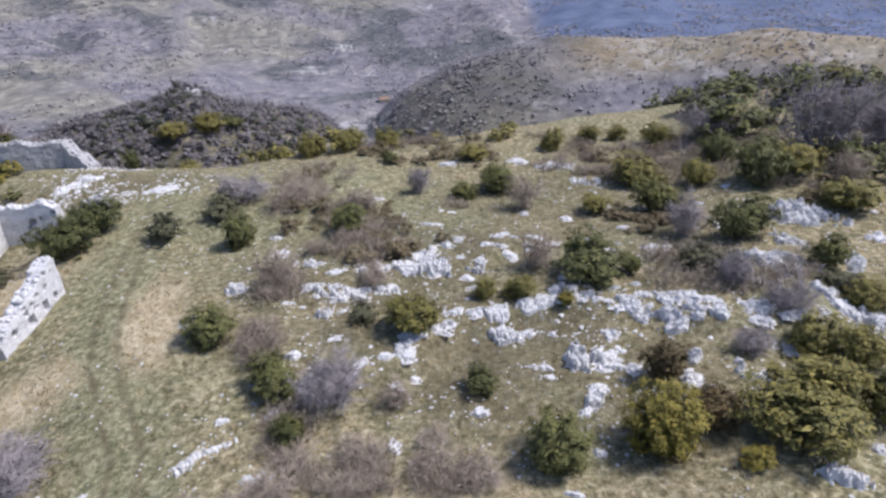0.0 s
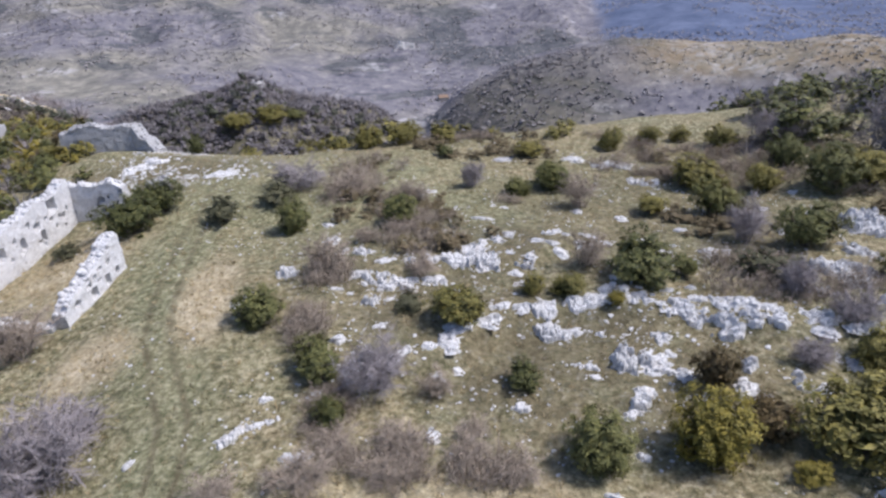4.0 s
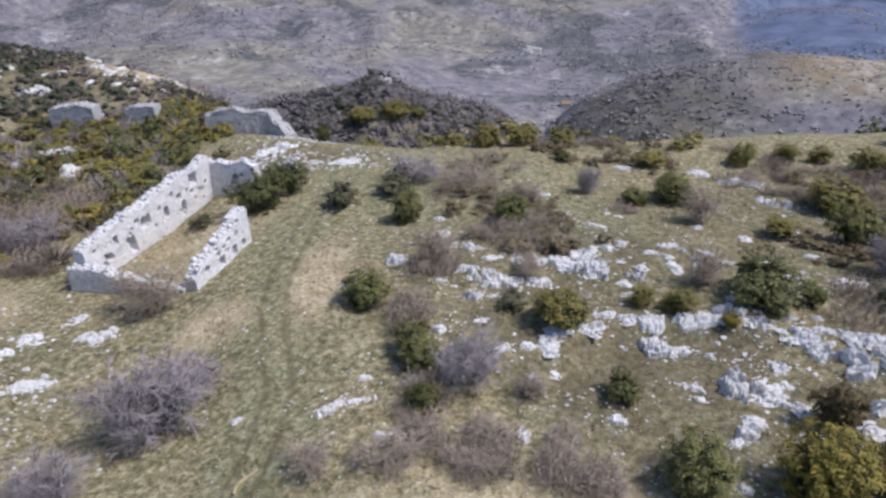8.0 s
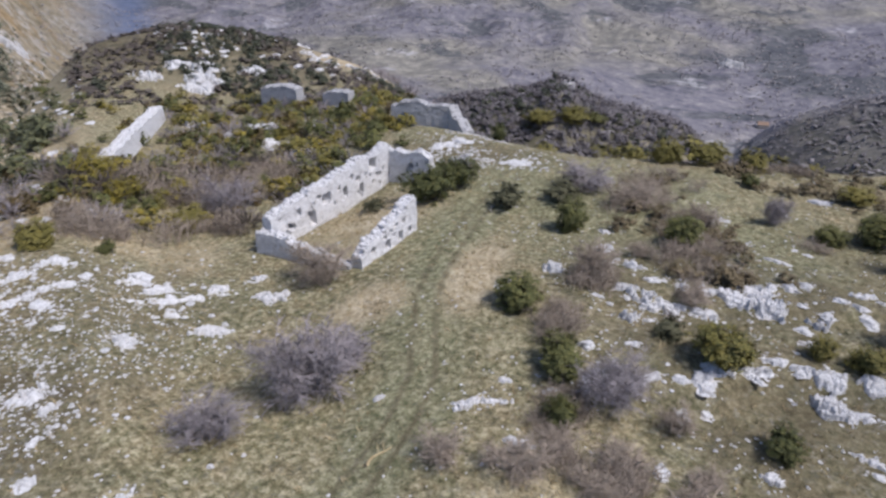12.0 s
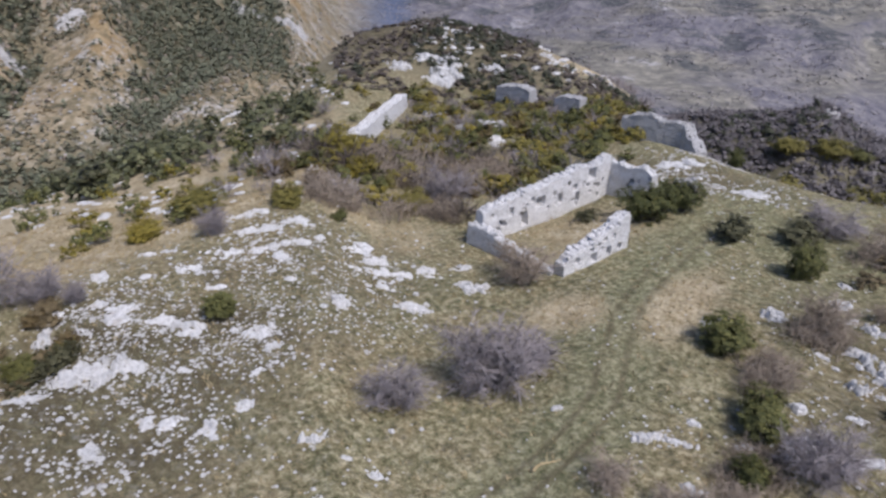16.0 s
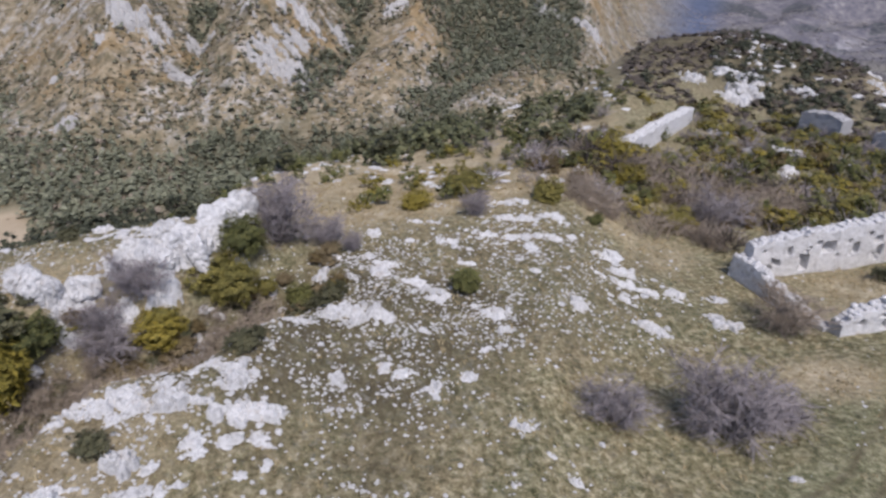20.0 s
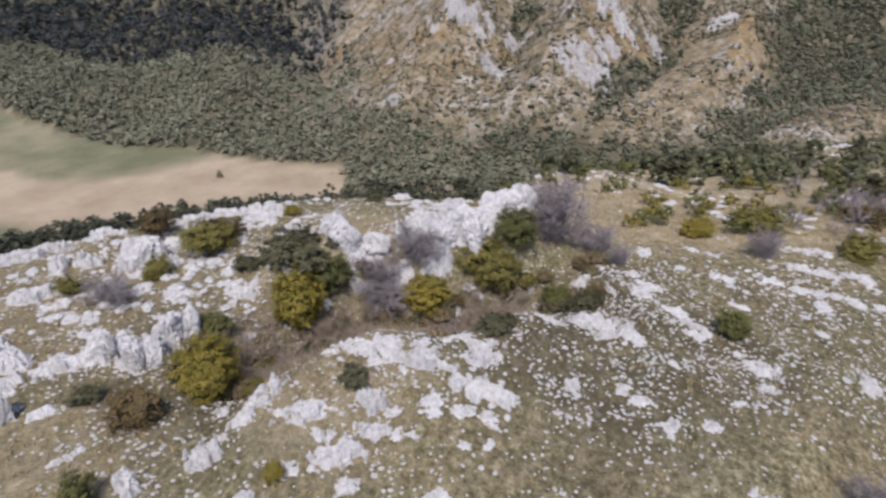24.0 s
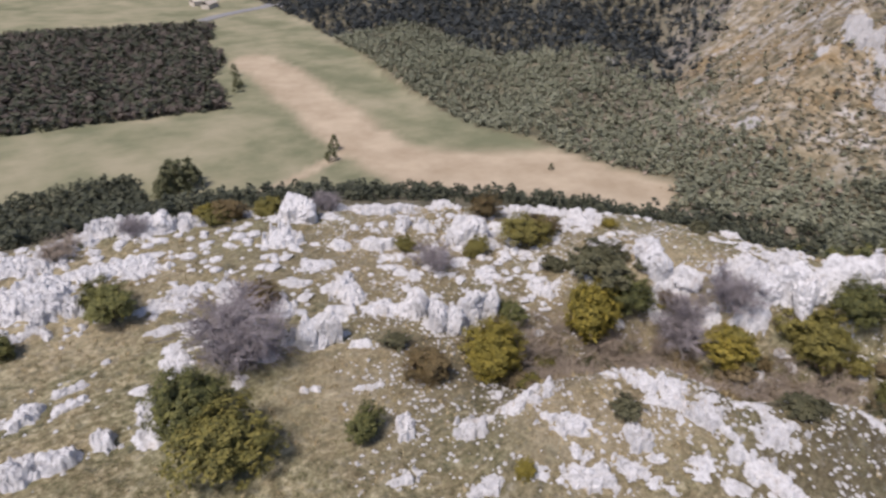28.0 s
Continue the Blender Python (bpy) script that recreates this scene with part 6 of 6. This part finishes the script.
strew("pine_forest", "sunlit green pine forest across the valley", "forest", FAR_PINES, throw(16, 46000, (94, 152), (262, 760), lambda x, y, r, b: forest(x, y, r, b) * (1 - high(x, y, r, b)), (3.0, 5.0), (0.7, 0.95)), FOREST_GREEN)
# These trees carry the cloud shadow in their darker colour.
strew("spruce_forest", "upper forest in darker needles, a painted cloud shadow high on the mountain", "forest", FAR_PINES, throw(58, 26000, (106, 156), (400, 1150), lambda x, y, r, b: forest(x, y, r, b) * high(x, y, r, b), (5.0, 7.6), (0.75, 1.0)), SHADED_PINE)
strew("pine_forest", "clumps of pines in the ravines of the dry slope", "forest", FAR_PINES, throw(17, 30000, (60, 102), (200, 560), forest, (2.7, 4.8), (0.65, 0.9)), FOREST_GREEN)
strew("bare_woods", "brown leafless trees between the valley pines", "forest", FAR_DOMES, throw(59, 5000, (62, 125), (255, 480), lambda x, y, r, b: 0.6 * forest(x, y, r, b), (2.0, 3.6), (0.6, 0.9)), BROWN_TWIGS)
strew("pine_forest", "pines along the foot of the crags", "forest", PINES, throw(18, 1500, (98, 178), (205, 262), lambda x, y, r, b: (1 - meadow(x, y)) * (rough(x, y, 30, 58, 3) > -0.4), (3, 5.2), (0.9, 1.2)), DARK_PINE)
strew("pine_forest", "dark pine wood standing on the meadow", "forest", FAR_PINES, throw(19, 8000, (153, 180), (385, 690),
      lambda x, y, r, b: ease(b - 1.5 * rough(x, y, 60, 59, 3), 155, 156) * ease(r + 14 * rough(x, y, 50, 60, 2), 395, 400), (4.5, 6.5), (0.7, 1.0)), DARK_PINE)
strew("bare_woods", "leafless brown trees in the meadow wood", "forest", FAR_DOMES, throw(50, 6000, (153, 180), (392, 690), lambda x, y, r, b: ease(b - 1.5 * rough(x, y, 60, 59, 3), 155, 156) * ease(r + 14 * rough(x, y, 50, 60, 2), 395, 400), (4, 6), (0.9, 1.1)), UMBER)
strew("pine_forest", "dark pine grove on the near meadow edge", "forest", PINES, throw(20, 1500, (160, 180), (255, 330), lambda x, y, r, b: ease(b, 163, 164) * (1 - ease(r, 290, 302)) * 1.0, (3, 5), (0.9, 1.2)), DARK_PINE)
strew("pine_forest", "dark evergreen wood over the knoll", "forest", SHRUBS, throw(21, 700, (6, 46), (158, 226), thick(22, 22, 0.1), (1.6, 3.2), (0.8, 1.1)), DARK_PINE)
strew("bare_woods", "leafless grey woods over the knoll", "forest", SPRAYS, throw(22, 700, (4, 44), (120, 240), thick(23, 30, -0.4), (2.6, 4.4), (0.7, 0.9)), GREY_TWIGS)
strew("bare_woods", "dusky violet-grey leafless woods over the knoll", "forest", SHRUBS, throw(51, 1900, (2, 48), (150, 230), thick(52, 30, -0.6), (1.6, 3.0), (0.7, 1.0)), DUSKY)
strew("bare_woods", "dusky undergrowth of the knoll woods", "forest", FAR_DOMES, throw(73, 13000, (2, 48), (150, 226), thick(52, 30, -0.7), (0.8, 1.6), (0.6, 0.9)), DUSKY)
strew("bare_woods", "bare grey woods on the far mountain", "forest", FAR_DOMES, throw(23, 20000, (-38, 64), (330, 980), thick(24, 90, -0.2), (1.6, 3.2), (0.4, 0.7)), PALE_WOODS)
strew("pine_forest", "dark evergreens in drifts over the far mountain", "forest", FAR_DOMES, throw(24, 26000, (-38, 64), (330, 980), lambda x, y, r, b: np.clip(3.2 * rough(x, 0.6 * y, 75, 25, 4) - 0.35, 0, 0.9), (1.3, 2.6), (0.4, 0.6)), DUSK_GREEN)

strew("scrub", "low scrub dotted over the dry slope across the valley", "scrub", FAR_DOMES, throw(26, 13000, (60, 114), (270, 480), thick(27, 30, -0.1), (1.2, 2.6), (0.5, 0.8)), SLOPE_SCRUB)
strew("scrub", "russet leafless scrub on the dry slope across the valley", "scrub", FAR_DOMES, throw(53, 5000, (60, 116), (270, 480), thick(54, 25, -0.1), (1.0, 2.2), (0.4, 0.7)), SLOPE_RUST)
strew("rubble", "white rock scattered over the dry slope across the valley", "stones", PEBBLES, throw(27, 4200, (60, 116), (310, 480), lambda x, y, r, b: np.clip(rough(x, y, 45, 61, 4) * 2.4 + 0.1, 0, 1), (0.8, 2.4), (0.4, 0.8)), CLIFFROCK)
strew("rubble", "white rock breaking out of the scrubby ridge", "stones", PEBBLES, throw(28, 480, (36, 56), (98, 168), lambda x, y, r, b: np.clip(rough(x, y, 22, 62, 3) * 2.5, 0, 1), (0.8, 2.2), (0.5, 0.9)), ROCK)

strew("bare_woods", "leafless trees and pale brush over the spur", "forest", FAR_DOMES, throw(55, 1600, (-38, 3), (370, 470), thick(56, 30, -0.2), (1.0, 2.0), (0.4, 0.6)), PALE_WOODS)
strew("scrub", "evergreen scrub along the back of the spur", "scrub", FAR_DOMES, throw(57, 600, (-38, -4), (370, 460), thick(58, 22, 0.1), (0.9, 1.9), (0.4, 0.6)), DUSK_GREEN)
# Dusky trees added to stand in for cloud shadow on this flank.
strew("pine_forest", "dusky trees darkening the spur flank for a cloud shadow", "forest", FAR_DOMES, throw(29, 1500, (-12, 5), (335, 430), lambda x, y, r, b: ease(b, -12, -3), (1.2, 2.4), (0.4, 0.6)), DUSKY)

# single pines on the meadow
def pine(x, y, high):
    ob = thing("pine_tree", "lone dark pine standing on the valley meadow", "tree", "lone pines")
    rng = np.random.default_rng(int(abs(x)))
    pts = np.array([(0.36 * (1 - t) ** 0.8 * math.cos(a), 0.36 * (1 - t) ** 0.8 * math.sin(a), 0.14 + 0.84 * t) for t, a in zip(rng.uniform(0, 1, 46) ** 1.2, rng.uniform(0, 6.28, 46))])
    part("crown", mesh_of("crown", *leaf_cloud(rng, pts, 0.1, 20, 0.045), PINE_GREEN, False), ob)
    part("trunk", mesh_of("trunk", *sticks(np.array([[0, 0, -0.03]]), np.array([[0, 0, 0.9]]), np.array([0.022]), np.array([0.006])), BARK, False), ob)
    ob.matrix_basis = Matrix.Translation((x, y, ground_z(x, y))) @ Matrix.Diagonal((high, high, high, 1))

for x, y, high in ((-164, -249, 8.5), (-174.5, -261, 8), (-190, -391, 9), (-196, -402, 10), (-209, -431, 9), (-89, -258, 11), (-96, -263, 13), (-103, -268, 11), (-92, -257, 14), (-86, -256, 12), (-99, -261, 14), (-94, -268, 13), (-83, -254, 10), (-90, -264, 12), (-236, -170, 4)):
    pine(x, y, high)


# far buildings and the valley road
def house(x, y, turn, length, width, high, wall_material, roof_material, label):
    ob = thing("house", label, "house", "far houses")
    l, w = length / 2, width / 2
    v = np.array([(-l, -w, -1), (l, -w, -1), (l, w, -1), (-l, w, -1), (-l, -w, high), (l, -w, high), (l, w, high), (-l, w, high), (-l, 0, high + w * 0.6), (l, 0, high + w * 0.6)])
    part("wall", mesh_of("wall", v, np.array([(0, 1, 5, 4), (2, 3, 7, 6), (3, 0, 4, 7), (1, 2, 6, 5), (4, 7, 8, 8), (5, 9, 6, 6)])[:4], wall_material, False), ob)
    r = np.array([(-l - 0.4, -w - 0.5, high - 0.2), (l + 0.4, -w - 0.5, high - 0.2), (l + 0.4, 0, high + w * 0.6), (-l - 0.4, 0, high + w * 0.6), (l + 0.4, w + 0.5, high - 0.2), (-l - 0.4, w + 0.5, high - 0.2)])
    r = np.concatenate([r, r + (0, 0, 0.25)])
    f = np.array([(0, 1, 2, 3), (3, 2, 4, 5), (9, 8, 7, 6), (11, 10, 8, 9), (0, 6, 7, 1), (4, 10, 11, 5), (0, 3, 9, 6), (1, 7, 8, 2)])
    part("roof", mesh_of("roof", r, f, roof_material, False), ob)
    ob.matrix_basis = Matrix.Translation((x, y, ground_z(x, y))) @ Matrix.Rotation(radians(turn), 4, "Z")


RENDERED = Nodes("pale_render", 0.9)
PLASTER = RENDERED.colour(RENDERED.ramp(RENDERED.noise(2.0), (0.3, (0.5, 0.45, 0.38)), (0.7, (0.62, 0.57, 0.5))))
TILED = Nodes("clay_tiles", 0.9)
TILES = TILED.colour(TILED.ramp(TILED.noise(0.8), (0.3, (0.22, 0.15, 0.11)), (0.7, (0.32, 0.235, 0.175))))
house(-46, 500, 20, 7, 5, 3, PLASTER, TILES, "small pale farmhouse with an orange tiled roof")
house(-339, -735, 40, 26, 9, 5, PLASTER, PLASTER, "long pale farm shed at the end of the meadow")
house(-336, -759, 10, 16, 9, 5, PLASTER, PLASTER, "pale farm shed at the end of the meadow")


def fallen_branch(x, y, turn, length):
    ob = thing("fallen_branch", "bleached fallen branch lying in the grass", "branch")
    k = np.linspace(0, 1, 7)
    line = np.stack([(k - 0.5) * length, 0.12 * np.sin(k * 5.0), 0.06 + 0.03 * np.sin(k * 9)], -1)
    part("bough", mesh_of("bough", *sticks(line[:-1], line[1:], 0.075 - 0.05 * k[:-1], 0.075 - 0.05 * k[1:]), STRAW_BLADES), ob)
    part("side_twig", mesh_of("side_twig", *sticks(line[3:5], line[3:5] + (0.3, 0.35, 0.12), np.full(2, 0.025), np.full(2, 0.008)), STRAW_BLADES), ob)
    ob.matrix_basis = pose(x, y, ground_z(x, y), 0, 0, turn)


fallen_branch(-11.3, 13.4, 84, 1.4)


ASPHALT = Nodes("grey_asphalt", 0.9)
ROADTOP = ASPHALT.colour(ASPHALT.ramp(ASPHALT.noise(3.0), (0.3, (0.2, 0.2, 0.205)), (0.7, (0.3, 0.3, 0.3))))


def valley_road(line, width):
    """A strip of road laid just above the meadow."""
    k = np.linspace(0, len(line) - 1, 60)
    x, y = np.interp(k, range(len(line)), [p[0] for p in line]), np.interp(k, range(len(line)), [p[1] for p in line])
    dx, dy = np.gradient(x), np.gradient(y)
    n = np.hypot(dx, dy)
    rows = [np.stack([x + s * dy / n, y - s * dx / n, np.maximum(terrain(x + s * dy / n, y - s * dx / n), terrain(x, y)) + 0.3], -1) for s in (-width / 2, 0, width / 2)]
    v = np.concatenate(rows)
    i = np.arange(59)
    f = np.concatenate([np.stack([i + 60 * a, i + 60 * a + 60, i + 60 * a + 61, i + 60 * a + 1], -1) for a in (0, 1)])
    tagged(new("road", mesh_of("road", v, f, ROADTOP)), "grey valley road beyond the meadow", "road", kind="structure")


valley_road(((-291, -658), (-323, -678), (-356, -692), (-392, -704), (-432, -728)), 14)
